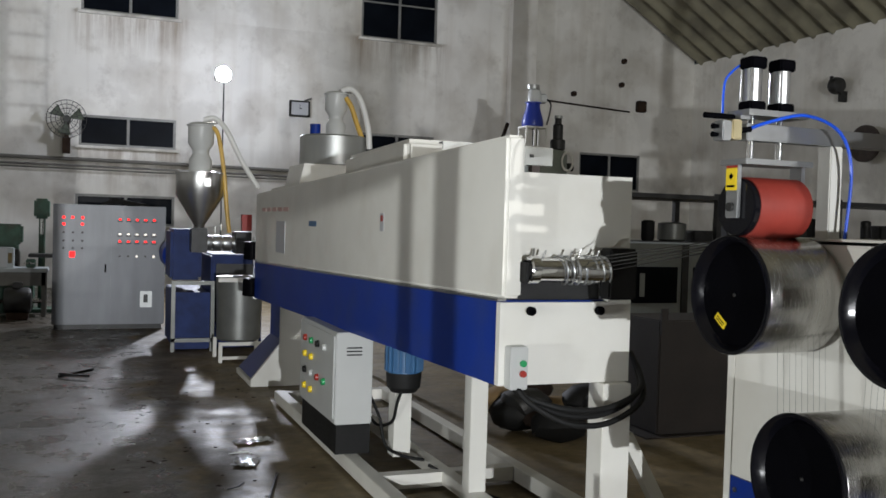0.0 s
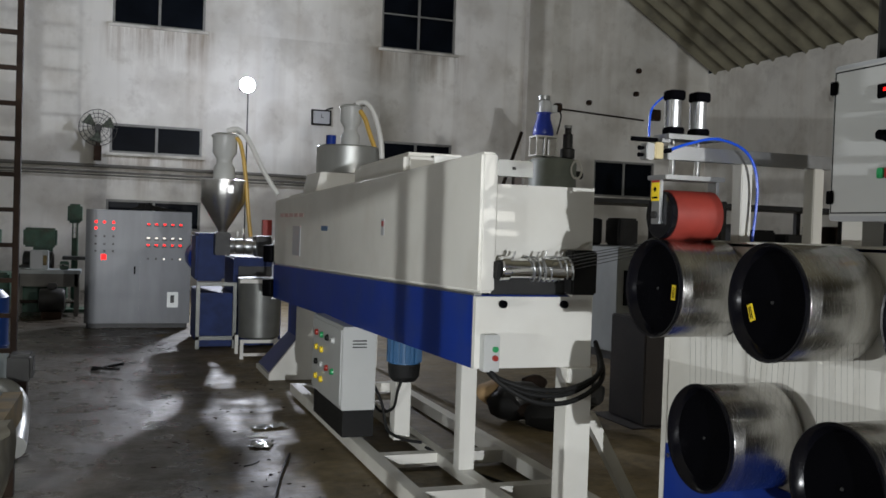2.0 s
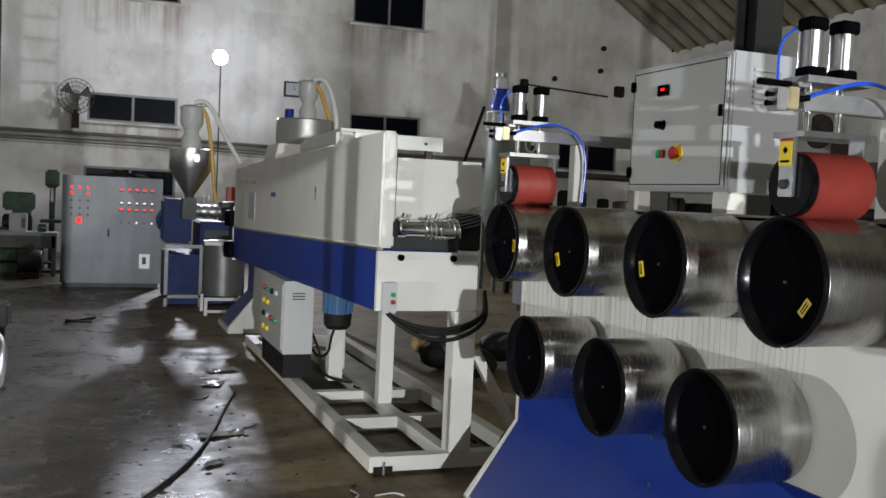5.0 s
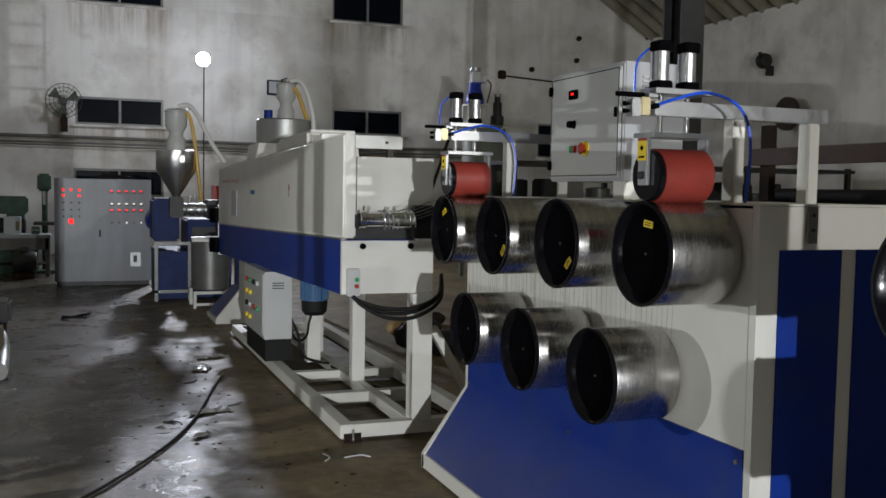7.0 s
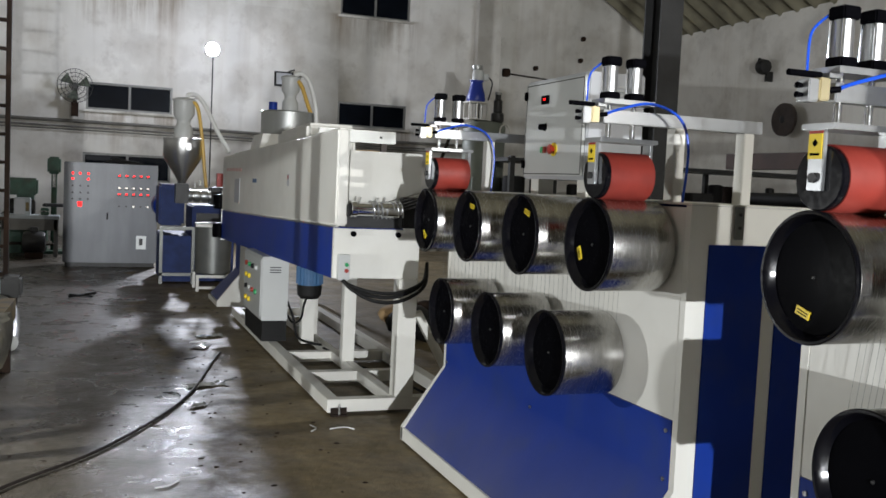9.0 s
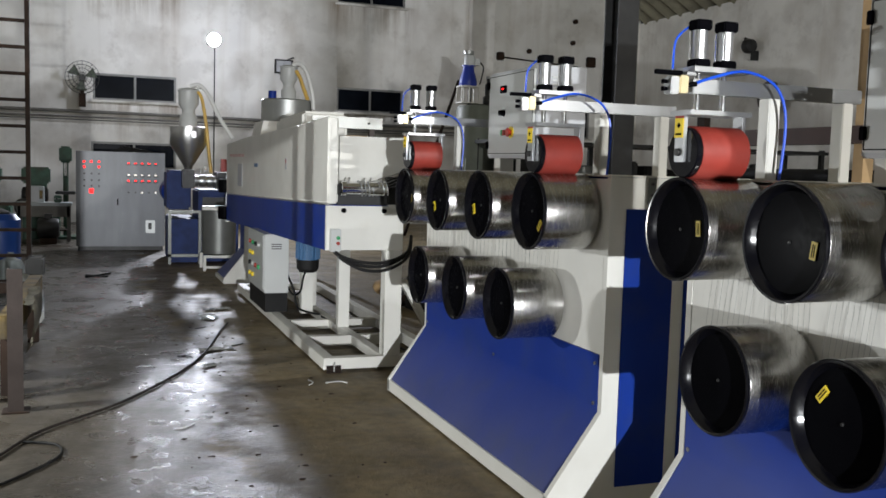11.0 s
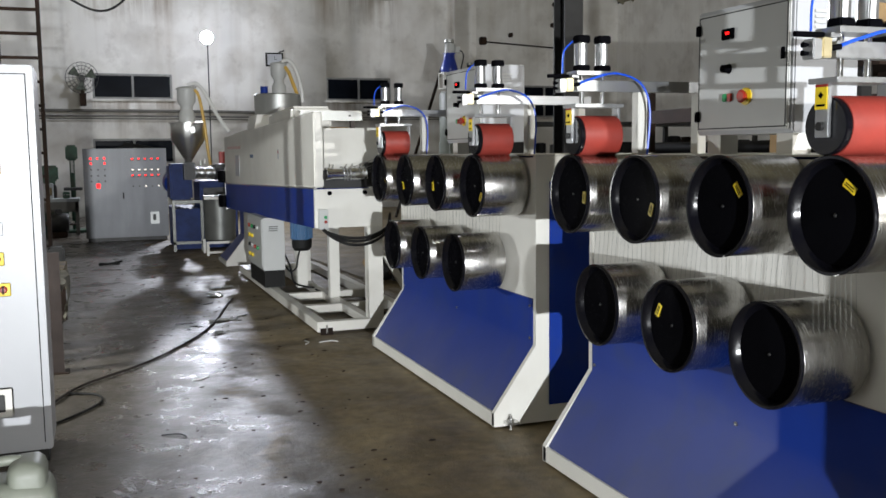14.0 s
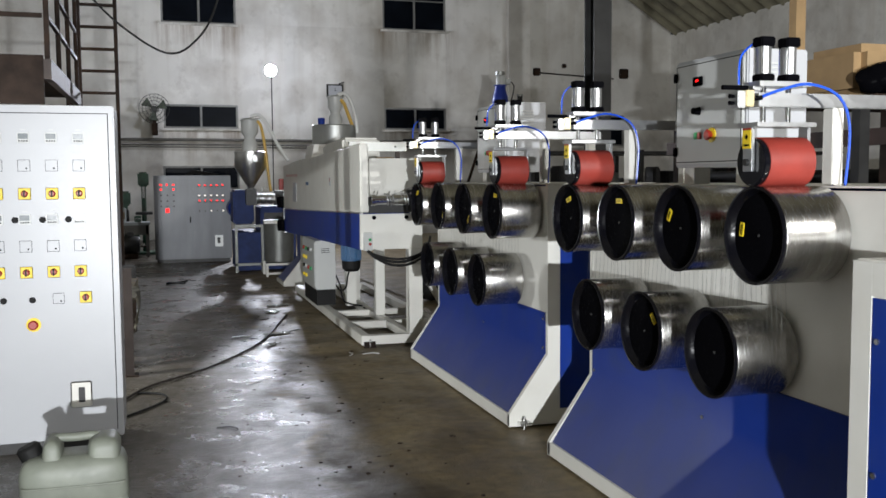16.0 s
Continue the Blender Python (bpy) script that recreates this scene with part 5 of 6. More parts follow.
# ---- far wall, right-hand bay ----
def wall_items():
    f = thing("wall_fan", "dusty caged wall fan on a bracket", "fan", (-0.27, 18.0, 3.13))
    for r in (0.1, 0.19, 0.27, 0.345):
        pts = [(r * math.cos(i * math.pi / 8), -0.04 - 0.05 * (1 - r / 0.345), r * math.sin(i * math.pi / 8)) for i in range(17)]
        bm = bmesh.new()
        tube(bm, pts, 0.006, 6, 2)
        part("cage_ring", bm, DARKSTEEL, f)
    for i in range(20):
        a = i * math.pi / 10
        bm = bmesh.new()
        rod(bm, (0.05 * math.cos(a), -0.1, 0.05 * math.sin(a)), (0.345 * math.cos(a), -0.04, 0.345 * math.sin(a)), 0.004, seg=5)
        part("cage_wire", bm, DARKSTEEL, f)
    for k in range(3):
        a = k * 2.094 + 0.4
        bm = bmesh.new()
        v = [bm.verts.new(p) for p in ((0.04 * math.cos(a), -0.03, 0.04 * math.sin(a)), (0.3 * math.cos(a - 0.4), -0.05, 0.3 * math.sin(a - 0.4)), (0.31 * math.cos(a + 0.4), -0.01, 0.31 * math.sin(a + 0.4)))]
        w = [bm.verts.new(p.co + Vector((0, 0.006, 0))) for p in v]
        for fa in ((v[0], v[1], v[2]), (w[2], w[1], w[0]), (v[0], w[0], w[1], v[1]), (v[1], w[1], w[2], v[2]), (v[2], w[2], w[0], v[0])):
            bm.faces.new(fa)
        part("blade", bm, FANBLADE, f)
    part("motor", made(rod, (0, -0.02, 0), (0, 0.16, 0), 0.07, seg=16), DARKSTEEL, f)
    part("bracket", boxes((-0.04, 0.04, 0.12, 0.33, -0.35, -0.02), (-0.07, 0.07, 0.05, 0.2, -0.62, -0.33)), RUST, f)
    c = thing("wall_clock", "square wall clock with a pale dial and black frame", "clock", (4.11, 18.3, 3.665))
    part("dial", boxes((-0.175, 0.175, -0.02, 0.02, -0.13, 0.13)), WHITE, c)
    part("clock_frame", boxes((-0.21, 0.21, -0.035, 0.03, 0.13, 0.16), (-0.21, 0.21, -0.035, 0.03, -0.16, -0.13), (-0.21, -0.175, -0.035, 0.03, -0.13, 0.13), (0.175, 0.21, -0.035, 0.03, -0.13, 0.13)), RUBBER, c)
    part("hour_hand", boxes((-0.006, 0.05, -0.024, -0.021, -0.006, 0.006)), RUBBER, c)
    part("minute_hand", boxes((-0.005, 0.005, -0.027, -0.0245, -0.01, 0.08)), RUBBER, c)
    part("hanger", made(beam, (0.1, 0.0, 0.17), (0.24, -0.02, 0.22), 0.03), DARKSTEEL, c)
    for z, w in ((2.42, 0.035), (2.3, 0.022), (2.24, 0.014)):
        bm = bmesh.new()
        tube(bm, [(-9.9, 18.26, z + 0.02), (-4, 18.25, z - 0.02), (-1.4, 18.26, z), (1.8, 18.25, z - 0.01), (5, 18.26, z - 0.03), (8.7, 18.25, z)], w, 8, 4)
        tagged(part("wall_conduit", bm, CONDUIT), "grimy conduit running along the plaster wall", "conduit")
    bm = bmesh.new()
    tube(bm, [(-1.02, 3.0, 3.38), (-0.7, 3.0, 2.95), (-0.42, 3.0, 2.68), (-0.1, 3.0, 2.5), (0.12, 3.0, 2.6), (0.3, 3.0, 2.9), (0.45, 3.0, 3.6), (0.5, 3.0, 5.5), (0.5, 3.0, 9.98)], 0.009, 6)
    tagged(part("hanging_wire", bm, RUBBER), "black wire hanging in a loop from the platform railing", "wire")
    s = thing("bracket_light", "unlit dark bracket light on the side wall", "wall light", (13.45, 13.5, 4.28))
    part("head", made(lathe, [(0.07, -0.13), (0.14, -0.1), (0.17, 0.0), (0.15, 0.08), (0.08, 0.14)], "y", (0, 0, 0), 20), DARKSTEEL, s)
    e = thing("exhaust_fan", "dusty round fan on the grimy side wall", "fan", (13.5, 12.75, 3.12))
    part("fan_ring", made(lathe, [(0.3, 0.0), (0.34, 0.02), (0.34, 0.1), (0.3, 0.12), (0.29, 0.06)], "x", (-0.1, 0, 0), 32), RUSTPALE, e)
    part("fan_hub", made(lathe, [(0.05, -0.02), (0.08, 0.0), (0.08, 0.28)], "x", (-0.1, 0, 0), 20), DARKSTEEL, e)
    for k in range(5):
        bm = made(box, -0.004, 0.004, -0.07, 0.07, 0.07, 0.29)
        bmesh.ops.rotate(bm, verts=bm.verts[:], cent=(0, 0, 0), matrix=Matrix.Rotation(radians(28), 3, "Z"))
        bmesh.ops.rotate(bm, verts=bm.verts[:], cent=(0, 0, 0), matrix=Matrix.Rotation(radians(72 * k), 3, "X"))
        part("fan_blade", bm, RUSTPALE, e, at=(-0.05, 0, 0))
    part("arm", boxes((0.08, 0.25, -0.03, 0.03, -0.3, -0.09)), DARKSTEEL, s)
    part("stub", boxes((-0.02, 0.02, 0.1, 0.16, 0.08, 0.2)), DARKSTEEL, s)
    for x, z, r in ((9.6, 4.27, 0.09), (12.2, 4.28, 0.12), (10.4, 4.45, 0.05), (11.7, 5.3, 0.05), (11.65, 4.75, 0.05)):
        n = thing("wall_stub", "dark rusty stub set in the plaster wall", "stub", (x, 18.3, z), "wall stubs")
        part("stub_body", boxes((-r, r, -0.1, 0.039, -r, r * 1.2), bevel=0.02), RUST, n)
    bm = bmesh.new()
    rod(bm, (9.7, 18.3, 4.26), (11.9, 18.3, 4.15), 0.02, seg=8)
    tagged(part("rusty_pipe", bm, RUST), "thin rusty pipe on the plaster wall", "pipe")
    col = thing("steel_column", "dark painted steel H column from floor to roof", "column", (3.61, 2.5, 0))
    part("flange", boxes((-0.085, 0.085, -0.1, -0.085, 0, 9.9)), DARKSTEEL, col)
    part("flange", boxes((-0.085, 0.085, 0.085, 0.1, 0, 9.9)), DARKSTEEL, col)
    part("web", boxes((-0.01, 0.01, -0.0845, 0.0845, 0, 9.9)), DARKSTEEL, col)
    p2 = thing("timber_post", "brown post standing in the side bay", "post", (4.8, 1.3, 0))
    part("shaft", boxes((-0.045, 0.045, -0.045, 0.045, 0, 8.0)), CARD, p2)


wall_items()


def bay():
    m = thing("grey_machine", "pale grey machine with dark windows in the side bay", "machine", (5.3, 8.0, 0))
    part("body", boxes((0, 2.6, 0.02, 1.2, 0.1, 1.27), bevel=0.01), PALEGREY, m)
    part("plinth", boxes((0.05, 2.55, 0.05, 1.15, 0, 0.1)), DARKSTEEL, m)
    part("divider", boxes((0.82, 0.9, 0, 0.02, 0.1, 1.27)), DARKSTEEL, m)
    for a, b in ((0.08, 0.76), (0.97, 1.7), (1.8, 2.5)):
        w = part("window", boxes((a, b, 0.0, 0.019, 0.63, 1.02)), GLASS, m)
        part("window_bar", boxes((a + 0.2, a + 0.26, -0.008, 0, 0.7, 0.95)), PALEGREY, w)
        part("step", boxes((a + 0.15, b - 0.1, -0.03, 0.019, 0.4, 0.52)), PALEGREY, m)
    r = thing("dark_rack", "dark steel rack loaded with oily machine parts", "rack", (6.2, 10.4, 0))
    for x in (0, 2.2, 4.4, 6.6):
        for y in (0, 1.0):
            part("upright", boxes((x, x + 0.08, y, y + 0.08, 0, 1.95)), DARKSTEEL, r)
    for z in (0.5, 1.2, 1.86):
        part("shelf", boxes((-0.05, 6.75, -0.02, 1.1, z, z + 0.06)), DARKSTEEL, r)
    rnd = random.Random(5)
    x = 0.15
    while x < 6.3:
        w, h = rnd.uniform(0.15, 0.5), rnd.uniform(0.12, 0.45)
        t = thing("oily_part", "dark oily machine part on the rack", "machine part", (6.2 + x, 10.6 + rnd.uniform(0, 0.2), 1.26), "parts on the rack")
        if rnd.random() < 0.5:
            part("casting", made(box, 0, w, 0, 0.4, 0, h, bevel=0.03), rnd.choice((DARKSTEEL, RUST, RUBBER)), t)
        else:
            part("drum_casting", made(lathe, [(w * 0.4, 0), (w * 0.5, 0.03), (w * 0.5, h), (w * 0.3, h + 0.02)], "z", (w / 2, 0.2, 0), 18), rnd.choice((DARKSTEEL, GREYTANK, RUBBER)), t)
        x += w + rnd.uniform(0.05, 0.25)
    b = thing("brown_tank", "dark brown steel bin on the floor behind the line", "bin", (3.72, 4.9, 0))
    part("shell", boxes((0, 0.75, 0, 0.5, 0.01, 0.8), bevel=0.01), BROWN, b)
    part("ear", boxes((0.0, 0.05, -0.02, 0.0, 0.7, 0.88)), BROWN, b)
    part("foot", boxes((-0.12, 0.9, -0.06, 0.56, 0.0, 0.009)), BROWN, b)
    s = thing("parts_pile", "pile of shiny plastic wrapped parts on the floor", "pile", (3.05, 5.2, 0))
    for k in range(9):
        x, y = rnd.uniform(-0.3, 0.3), rnd.uniform(-0.25, 0.25)
        bm = bmesh.new()
        bmesh.ops.create_icosphere(bm, subdivisions=2, radius=rnd.uniform(0.08, 0.17), matrix=Matrix.Translation((x, y, rnd.uniform(0.1, 0.32))) @ Matrix.Diagonal((1.2, 1, 0.75, 1)))
        for v in bm.verts:
            v.co += noise.noise_vector(v.co * 9) * 0.03
        part("wrapped_part", bm, (CARD, DARKSTEEL, RUBBER, RUST, RUBBER)[k % 5], s)
    sh = thing("high_shelf", "steel rack with a long cardboard bale on its board", "shelf", (4.25, -0.1, 0))
    part("board", boxes((0, 1.9, -0.1, 0.8, 1.92, 1.97)), RUST, sh)
    part("upright", boxes((0.02, 0.1, 0.05, 0.13, 0, 1.919)), DARKSTEEL, sh)
    part("upright", boxes((1.8, 1.88, 0.05, 0.13, 0, 1.919)), DARKSTEEL, sh)
    part("upright", boxes((1.8, 1.88, 0.65, 0.73, 0, 1.919)), DARKSTEEL, sh)
    bale = thing("cardboard_bale", "long brown cardboard bale lying on the rack", "bale", (4.25, -0.1, 1.97))
    part("wrap", made(box, 0.05, 1.8, 0.1, 0.7, 0, 0.36, bevel=0.06), CARD, bale)
    bag = thing("plastic_bag", "crumpled shiny black plastic bag on the rack", "bag", (4.4, -0.2, 1.97))
    bm = bmesh.new()
    bmesh.ops.create_icosphere(bm, subdivisions=4, radius=0.2, matrix=Matrix.Translation((0.1, 0.08, 0.1)) @ Matrix.Diagonal((1.5, 0.6, 0.6, 1)))
    for v in bm.verts:
        v.co += noise.noise_vector(v.co * 11) * 0.04
        v.co.z = max(v.co.z, 0.0)
    part("film", bm, BLACK, bag)
    bench = thing("pipe_rack", "low steel rack stacked with long dull pipes behind the line", "pipe rack", (4.75, -3.0, 0))
    for y in (0.3, 3.2, 6.0):
        part("trestle", boxes((0, 1.3, y, y + 0.1, 1.18, 1.26)), RUST, bench)
        for x in (0.0, 1.22):
            part("leg", boxes((x, x + 0.08, y, y + 0.1, 0, 1.179)), RUST, bench)
        part("stop", boxes((0.0, 0.06, y, y + 0.1, 1.261, 1.95)), RUST, bench)
    for k in range(9):
        x, z = 0.16 + 0.13 * k, 1.322
        part("pipe", made(rod, (x, -0.2 + 0.1 * (k % 3), z), (x, 6.4, z), 0.06, seg=16), (DARKSTEEL, GREYTANK, RUST)[k % 3], bench)
    for k in range(6):
        x, z = 0.28 + 0.13 * k, 1.434
        part("pipe", made(rod, (x, -0.1 + 0.15 * (k % 2), z), (x, 6.3, z), 0.055, seg=16), (RUBBER, RUST, DARKSTEEL)[k % 3], bench)
    part("top_beam", boxes((-0.02, 0.08, 0.2, 6.2, 1.66, 1.78)), BROWNBEAM, bench, "reddish brown steel beam")


bay()


# ---- left-hand side ----
def ladder_and_platform():
    l = thing("steel_ladder", "rusty dark steel ladder rising to the platform", "ladder", (0, 6.0, 0))
    part("stile", boxes((-0.64, -0.6, -0.035, 0.035, 0, 4.6)), RUST, l)
    part("stile", boxes((-1.03, -0.99, -0.035, 0.035, 0, 4.6)), RUST, l)
    for k in range(18):
        part("rung", boxes((-0.989, -0.641, -0.02, 0.02, 0.22 + k * 0.243, 0.25 + k * 0.243)), RUST, l)
    p = thing("steel_platform", "dark steel platform with railings above the floor", "platform", (0, 0, 0))
    part("deck", boxes((-4.0, -1.06, 3.0, 5.95, 2.36, 2.42)), RUST, p)
    part("fascia", boxes((-4.0, -1.06, 2.96, 2.998, 2.06, 2.45)), RUST, p)
    part("side_beam", boxes((-1.058, -1.0, 2.96, 5.95, 2.26, 2.42)), RUSTPALE, p)
    for y in (2.98, 3.9, 4.85, 5.8):
        part("rail_post", boxes((-1.05, -1.01, y, y + 0.04, 2.421, 3.4)), RUST, p)
    for x in (-1.9, -2.8, -3.7):
        part("rail_post", boxes((x, x + 0.04, 2.97, 3.01, 2.451, 3.4)), RUST, p)
    for z in (2.75, 3.05, 3.38):
        part("side_rail", boxes((-1.045, -1.015, 3.03, 5.9, z, z + 0.035)), RUSTPALE, p)
        part("front_rail", boxes((-4.0, -1.06, 2.975, 3.005, z, z + 0.035)), RUST, p)
    for x, y in ((-1.15, 5.85), (-3.9, 3.05), (-3.9, 5.85), (-2.2, 3.05)):
        part("support", boxes((x, x + 0.08, y, y + 0.08, 0, 2.359)), RUST, p)


ladder_and_platform()


def left_clutter():
    y = thing("yellow_frame", "worn yellow steel frame of an old machine", "machine frame", (0, 0, 0))
    part("long_beam", made(beam, (-0.52, 2.3, 0.42), (-0.47, 4.3, 0.42), 0.09, 0.14), YELLOWOLD, y)
    part("long_beam", made(beam, (-1.1, 2.3, 0.42), (-1.1, 4.3, 0.42), 0.09, 0.14), YELLOWOLD, y)
    for x, yy in ((-0.52, 2.4), (-0.48, 4.1), (-1.1, 2.4), (-1.1, 4.1)):
        part("leg", boxes((x - 0.04, x + 0.04, yy - 0.04, yy + 0.04, 0, 0.36)), RUST, y)
    part("cross_beam", boxes((-1.05, -0.54, 2.36, 2.44, 0.38, 0.46)), RUST, y)
    part("cross_beam", boxes((-1.05, -0.52, 4.06, 4.14, 0.38, 0.46)), RUST, y)
    c = thing("dusty_cloth", "dusty cloth draped over the yellow frame", "cloth", (-0.46, 3.1, 0))
    bm = bmesh.new()
    grid = [[bm.verts.new((0.07 * math.sin(math.pi * i / 12 * 1.15) + 0.03 * noise.noise((i * 0.5, j * 0.4, 3)), -0.45 + j * 0.08, 0.5 - 0.05 * (i > 3) * (i - 3) + 0.02 * noise.noise((i * 0.3, j * 0.7, 1)))) for j in range(12)] for i in range(10)]
    for i in range(9):
        for j in range(11):
            bm.faces.new((grid[i][j], grid[i + 1][j], grid[i + 1][j + 1], grid[i][j + 1]))
    bmesh.ops.solidify(bm, geom=bm.faces[:], thickness=0.006)
    part("drape", bm, CLOTH, c)
    p = thing("steel_pipe_bend", "dull steel duct bend lying beside the ladder", "duct", (-0.52, 5.5, 0))
    bm = bmesh.new()
    tube(bm, [(0.02, -0.7, 0.08), (0.0, -0.25, 0.1), (-0.02, 0.0, 0.2), (-0.1, 0.1, 0.28), (-0.25, 0.12, 0.3)], 0.065, 14)
    part("bend", bm, STEELDULL, p)
    part("flange_box", boxes((-0.12, 0.04, 0.25, 0.5, 0.3, 0.48), bevel=0.02), DARKSTEEL, p)
    part("flange_foot", boxes((-0.09, 0.0, 0.3, 0.45, 0.0, 0.299)), RUST, p)
    b = thing("blue_drum", "blue plastic drum behind the ladder", "drum", (-1.05, 7.6, 0))
    part("shell", made(lathe, [(0.22, 0), (0.25, 0.02), (0.25, 0.3), (0.262, 0.32), (0.25, 0.34), (0.25, 0.72), (0.2, 0.78)], seg=32), DRUMBLUE, b)
    part("lid", made(lathe, [(0.15, 0.781), (0.15, 0.8), (0.06, 0.84)], seg=24), DARKSTEEL, b)
    w = thing("water_bottle", "pale round water bottle standing on the floor", "bottle", (-0.86, 7.05, 0))
    part("shell", made(lathe, [(0.12, 0.0), (0.135, 0.02), (0.135, 0.27), (0.1, 0.33), (0.03, 0.36), (0.03, 0.41)], seg=28), BOTTLE, w)
    # old green machines by the far wall
    rnd = random.Random(11)
    for k, (x, yy) in enumerate(((-0.95, 14.0), (-1.75, 14.4), (-2.7, 14.1), (-3.9, 14.6))):
        g = thing("green_lathe", "old oily green machine tool against the far wall", "machine tool", (x, yy, 0), "old machine tools")
        part("base", boxes((-0.35, 0.35, -0.3, 0.3, 0, 0.45 + 0.1 * k % 0.2), bevel=0.03), GREEN, g)
        part("pillar", boxes((-0.12, 0.14, -0.1, 0.2, 0.46, 1.0 + rnd.uniform(0, 0.3)), bevel=0.02), GREEN, g)
        part("motor", made(lathe, [(0.1, -0.3), (0.14, -0.28), (0.14, 0.1), (0.1, 0.12)], "x", (0.05, -0.15, 0.75), 20), DARKSTEEL, g)
        part("hand_wheel", made(lathe, [(0.14, -0.36), (0.16, -0.34), (0.14, -0.32)], "y", (-0.2, 0, 0.55), 20), DARKSTEEL, g)
        part("head", boxes((-0.25, 0.2, -0.22, 0.1, 0.95, 1.12 + rnd.uniform(0, 0.2)), bevel=0.03), GREEN, g)
    n = thing("work_bench", "grimy grey work bench by the machine tools", "bench", (-1.25, 13.1, 0))
    part("bench_top", boxes((0, 0.86, 0, 0.5, 0.6, 0.655), bevel=0.006), PALEGREY, n)
    part("apron", boxes((0.03, 0.83, 0.02, 0.04, 0.42, 0.599)), CONDUIT, n)
    for x in (0.02, 0.78):
        for yy in (0.02, 0.43):
            part("leg", boxes((x, x + 0.055, yy, yy + 0.05, 0, 0.599)), CONDUIT, n)
    part("lower_shelf", boxes((0.03, 0.83, 0.08, 0.42, 0.18, 0.2)), RUST, n)
    q = thing("white_case", "small white switch case standing on the work bench", "case", (-0.94, 13.3, 0.655))
    part("case_body", boxes((-0.12, 0.12, -0.1, 0.1, 0, 0.27), bevel=0.01), PALEGREY, q)
    part("case_door", boxes((-0.11, 0.04, -0.106, -0.1005, 0.01, 0.26)), WHITE, q)
    part("case_label", boxes((0.05, 0.1, -0.104, -0.1005, 0.06, 0.2)), YELLOWOLD, q)
    v = thing("bench_vice", "dark oily vice on the work bench", "vice", (-0.62, 13.25, 0.655))
    part("jaw", boxes((-0.05, 0.07, -0.05, 0.05, 0, 0.12), bevel=0.012), GREEN, v)
    part("screw", made(rod, (0.0, -0.2, 0.07), (0.0, -0.05, 0.07), 0.014, seg=10), DARKSTEEL, v)
    part("tommy_bar", made(rod, (-0.07, -0.18, 0.07), (0.07, -0.18, 0.07), 0.007, seg=8), STEEL, v)
    d = thing("old_motor", "black oily electric motor standing before the work bench", "motor", (-0.74, 12.85, 0))
    part("casing", made(lathe, [(0.1, -0.17), (0.15, -0.16), (0.17, -0.12), (0.17, 0.12), (0.15, 0.16), (0.06, 0.17)], "x", (0, 0, 0.25), 28), DARKSTEEL, d)
    part("motor_shaft", made(rod, (0.17, 0, 0.25), (0.25, 0, 0.25), 0.025, seg=12), STEEL, d)
    part("motor_foot", boxes((-0.13, 0.13, -0.13, 0.13, 0, 0.1), bevel=0.01), RUST, d)
    part("terminal_cap", boxes((-0.06, 0.06, -0.05, 0.05, 0.41, 0.49), bevel=0.01), DARKSTEEL, d)
    k_ = thing("drill_column", "old green pillar drill beside the control cabinet", "drill", (-0.5, 13.9, 0))
    part("column", made(rod, (0, 0, 0.05), (0, 0, 1.55), 0.045, seg=18), GREEN, k_)
    part("foot", boxes((-0.2, 0.2, -0.25, 0.2, 0, 0.05), bevel=0.01), GREEN, k_)
    part("head", boxes((-0.1, 0.1, -0.3, 0.12, 1.32, 1.6), bevel=0.03), GREEN, k_)
    part("table", boxes((-0.16, 0.16, -0.34, 0.05, 0.78, 0.83), bevel=0.01), DARKSTEEL, k_)
    part("spindle", made(rod, (0, -0.2, 1.1), (0, -0.2, 1.32), 0.025, seg=12), STEEL, k_)
    a_ = thing("angle_post", "dull grey-brown steel angle post beside the yellow frame", "post", (-0.44, 1.95, 0))
    part("angle", boxes((-0.05, 0.03, 0, 0.012, 0, 0.8), (-0.05, -0.038, 0.012, 0.08, 0, 0.8)), RUSTPALE, a_)
    part("foot_plate", boxes((-0.08, 0.06, -0.03, 0.1, 0, 0.008)), RUST, a_)
    # cable and scraps on the floor
    hose("floor_cable", "thick dark brown cable snaking over the wet floor", BROWN, [(-0.75, 0.75, 0.012), (-0.5, 1.05, 0.012), (-0.3, 1.5, 0.012), (0.1, 2.0, 0.012), (0.49, 2.72, 0.012), (0.72, 3.35, 0.012), (0.91, 4.1, 0.012), (1.05, 4.6, 0.012)], 0.0085)
    hose("thin_cable", "thin black cable loop on the floor", RUBBER, [(-0.38, 1.34, 0.008), (-0.22, 1.25, 0.008), (-0.2, 1.05, 0.008), (-0.35, 0.8, 0.008), (-0.5, 0.62, 0.008)], 0.007)
    s = thing("bent_rod", "bent black steel rod lying on the floor", "rod", (-0.12, 8.1, 0))
    part("long_arm", made(beam, (-0.02, 0, 0.012), (0.26, 0.35, 0.012), 0.02), RUBBER, s)
    part("short_arm", made(beam, (-0.015, 0, 0.034), (0.22, -0.16, 0.034), 0.02), RUBBER, s)
    for k, (x, yy) in enumerate(((0.62, 3.2), (1.0, 5.1), (0.95, 3.6), (1.25, 2.2), (0.75, 4.4), (1.5, 2.2), (0.2, 0.2), (0.35, 1.4))):
        a = rnd.uniform(0, 3)
        sc = thing("plastic_scrap", "thin strip of scrap plastic on the wet floor", "scrap", (x, yy, 0.004), "floor scraps")
        bm = bmesh.new()
        tube(bm, [(0, 0, 0), (0.06 * math.cos(a), 0.06 * math.sin(a), 0.004), (0.14 * math.cos(a + 0.5), 0.14 * math.sin(a + 0.5), 0.0)], 0.004, 5, 4)
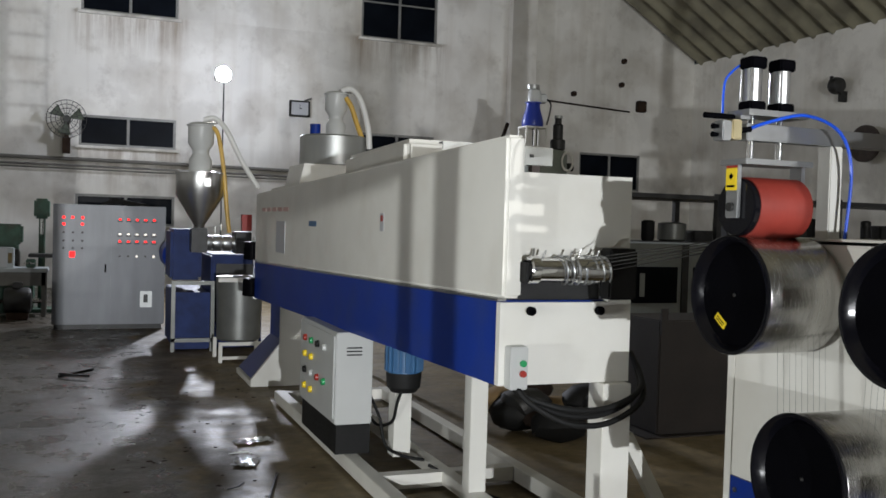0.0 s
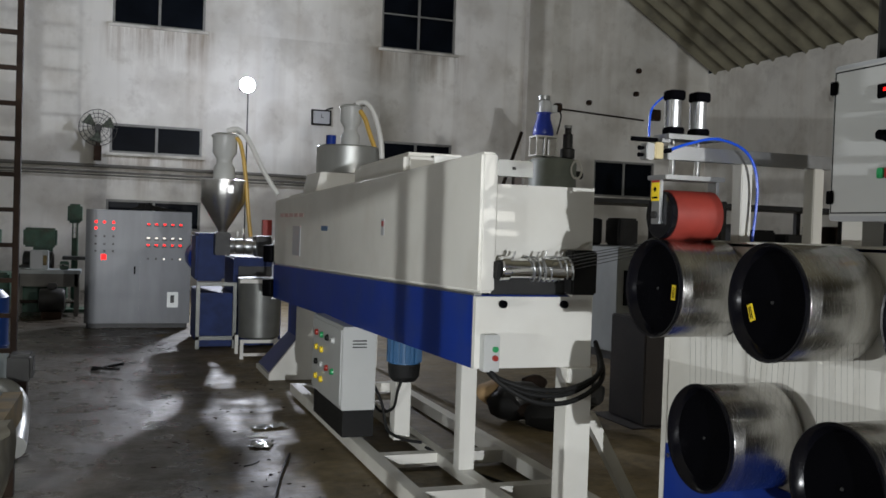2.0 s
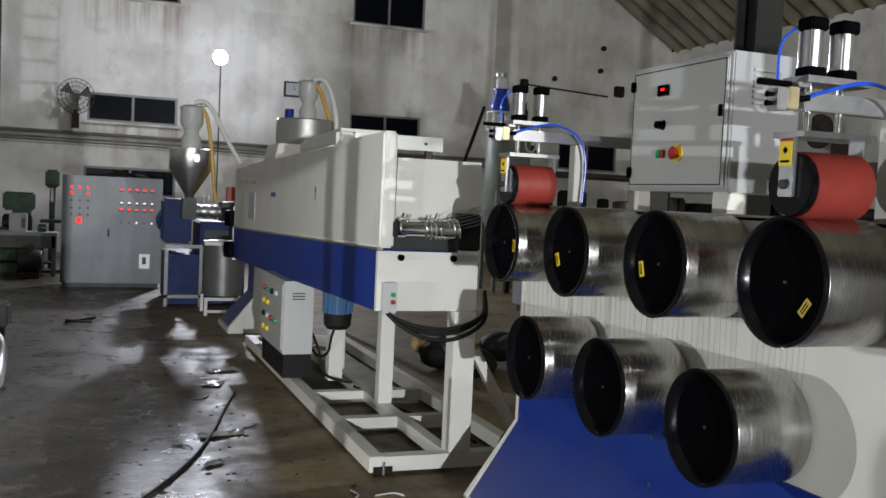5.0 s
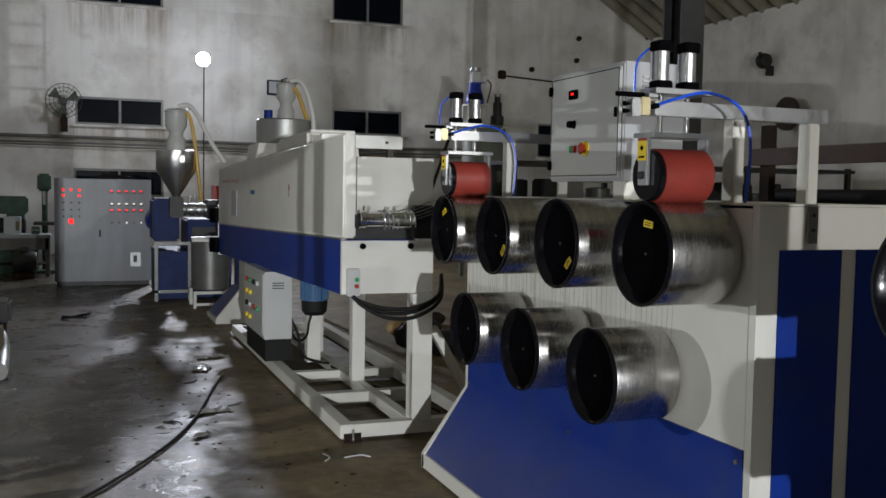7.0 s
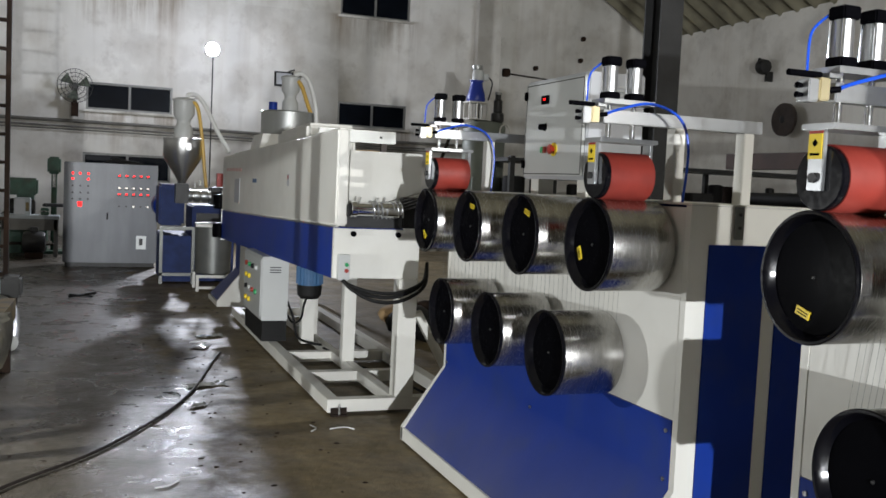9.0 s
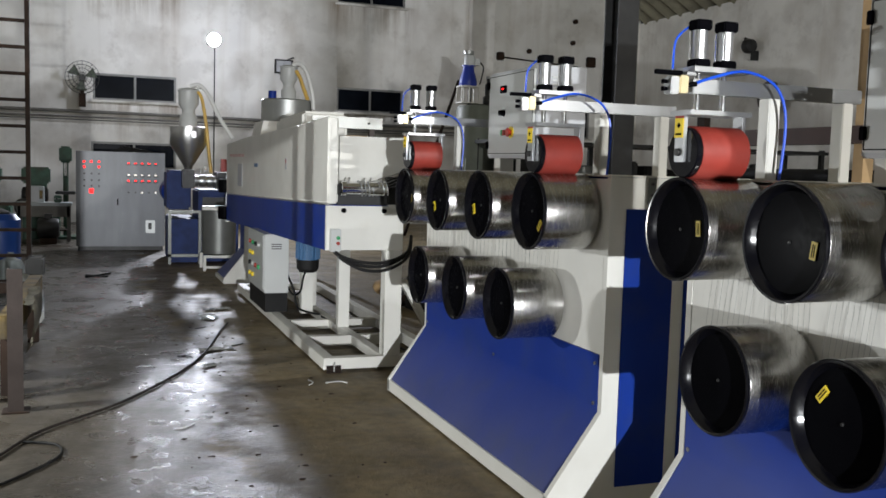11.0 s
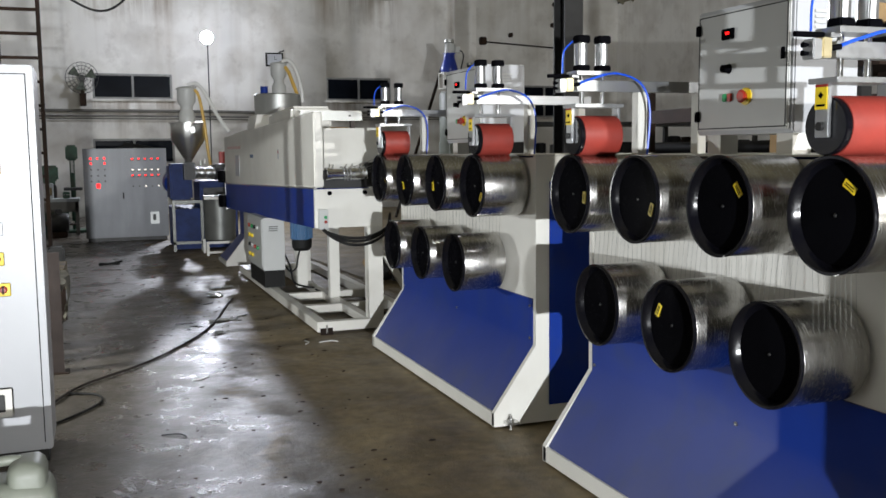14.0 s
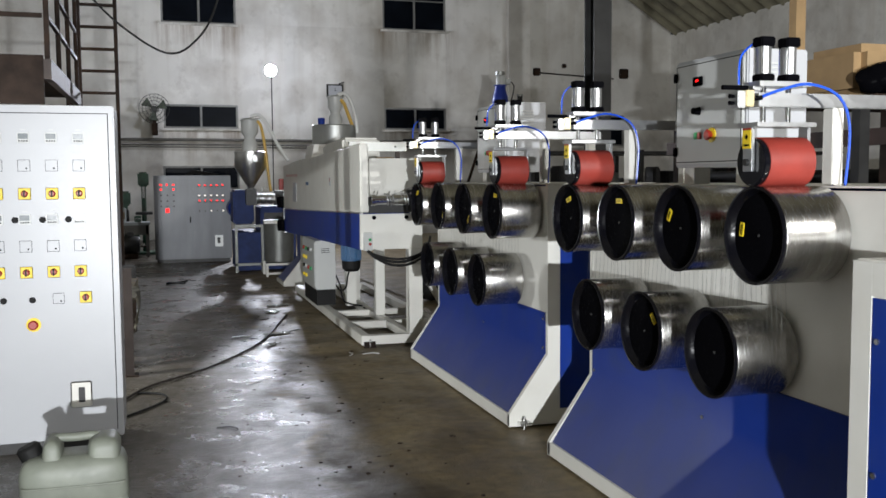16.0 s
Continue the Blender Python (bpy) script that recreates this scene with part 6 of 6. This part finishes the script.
        part("strip", bm, CLEARHOSE if k % 2 else RUBBER, sc)


left_clutter()


def floor_litter():
    """Chips and flakes of plastic and dirt strewn over the aisle, and crumpled clear film by the frame."""
    rnd = random.Random(23)
    bm = bmesh.new()
    for k in range(260):
        x, y = rnd.gauss(0.75, 0.55), rnd.uniform(-1.5, 8.5)
        if x > 1.38 or x < -0.35:
            continue
        r, a = rnd.uniform(0.004, 0.016), rnd.uniform(0, 6.3)
        n = rnd.randint(4, 6)
        top = [bm.verts.new((x + r * rnd.uniform(0.5, 1.5) * math.cos(a + i * 6.283 / n), y + r * rnd.uniform(0.4, 1) * math.sin(a + i * 6.283 / n), 0.0035)) for i in range(n)]
        low = [bm.verts.new((v.co.x, v.co.y, 0.0)) for v in top]
        bm.faces.new(top)
        for i in range(n):
            bm.faces.new((low[i], low[(i + 1) % n], top[(i + 1) % n], top[i]))
    bmesh.ops.recalc_face_normals(bm, faces=bm.faces[:])
    tagged(part("floor_chips", bm, RUST), "small dark chips of dirt strewn over the wet floor", "litter", kind="stuff")
    for x, y, sx, sy, tilt in ((0.81, 3.47, 0.13, 0.05, 20), (0.93, 4.9, 0.1, 0.07, 70), (1.06, 5.4, 0.12, 0.06, 10), (0.7, 2.9, 0.06, 0.03, 40)):
        f = thing("plastic_film", "crumpled clear plastic film lying on the wet floor", "film", (x, y, 0.001), "crumpled films")
        bm = bmesh.new()
        bmesh.ops.create_grid(bm, x_segments=14, y_segments=10, size=1.0, matrix=Matrix.Diagonal((sx, sy, 1, 1)))
        for v in bm.verts:
            p = Vector((v.co.x + x, v.co.y + y, 0))
            v.co.z = 0.004 + 0.03 * abs(noise.noise(p * 16)) + 0.012 * abs(noise.noise(p * 45))
            v.co.x += 0.02 * noise.noise(p * 20 + Vector((5, 0, 0)))
            v.co.y += 0.02 * noise.noise(p * 20 + Vector((0, 5, 0)))
        bmesh.ops.rotate(bm, verts=bm.verts[:], cent=(0, 0, 0), matrix=Matrix.Rotation(radians(tilt), 3, "Z"))
        bmesh.ops.solidify(bm, geom=bm.faces[:], thickness=0.002)
        part("sheet", bm, FILM, f)


floor_litter()


def motions():
    for g, at, speed, base in ROLLERS:
        walk(g, [(t * 0.5, pose(*at, base + speed * t * 0.5)) for t in range(33)])


motions()
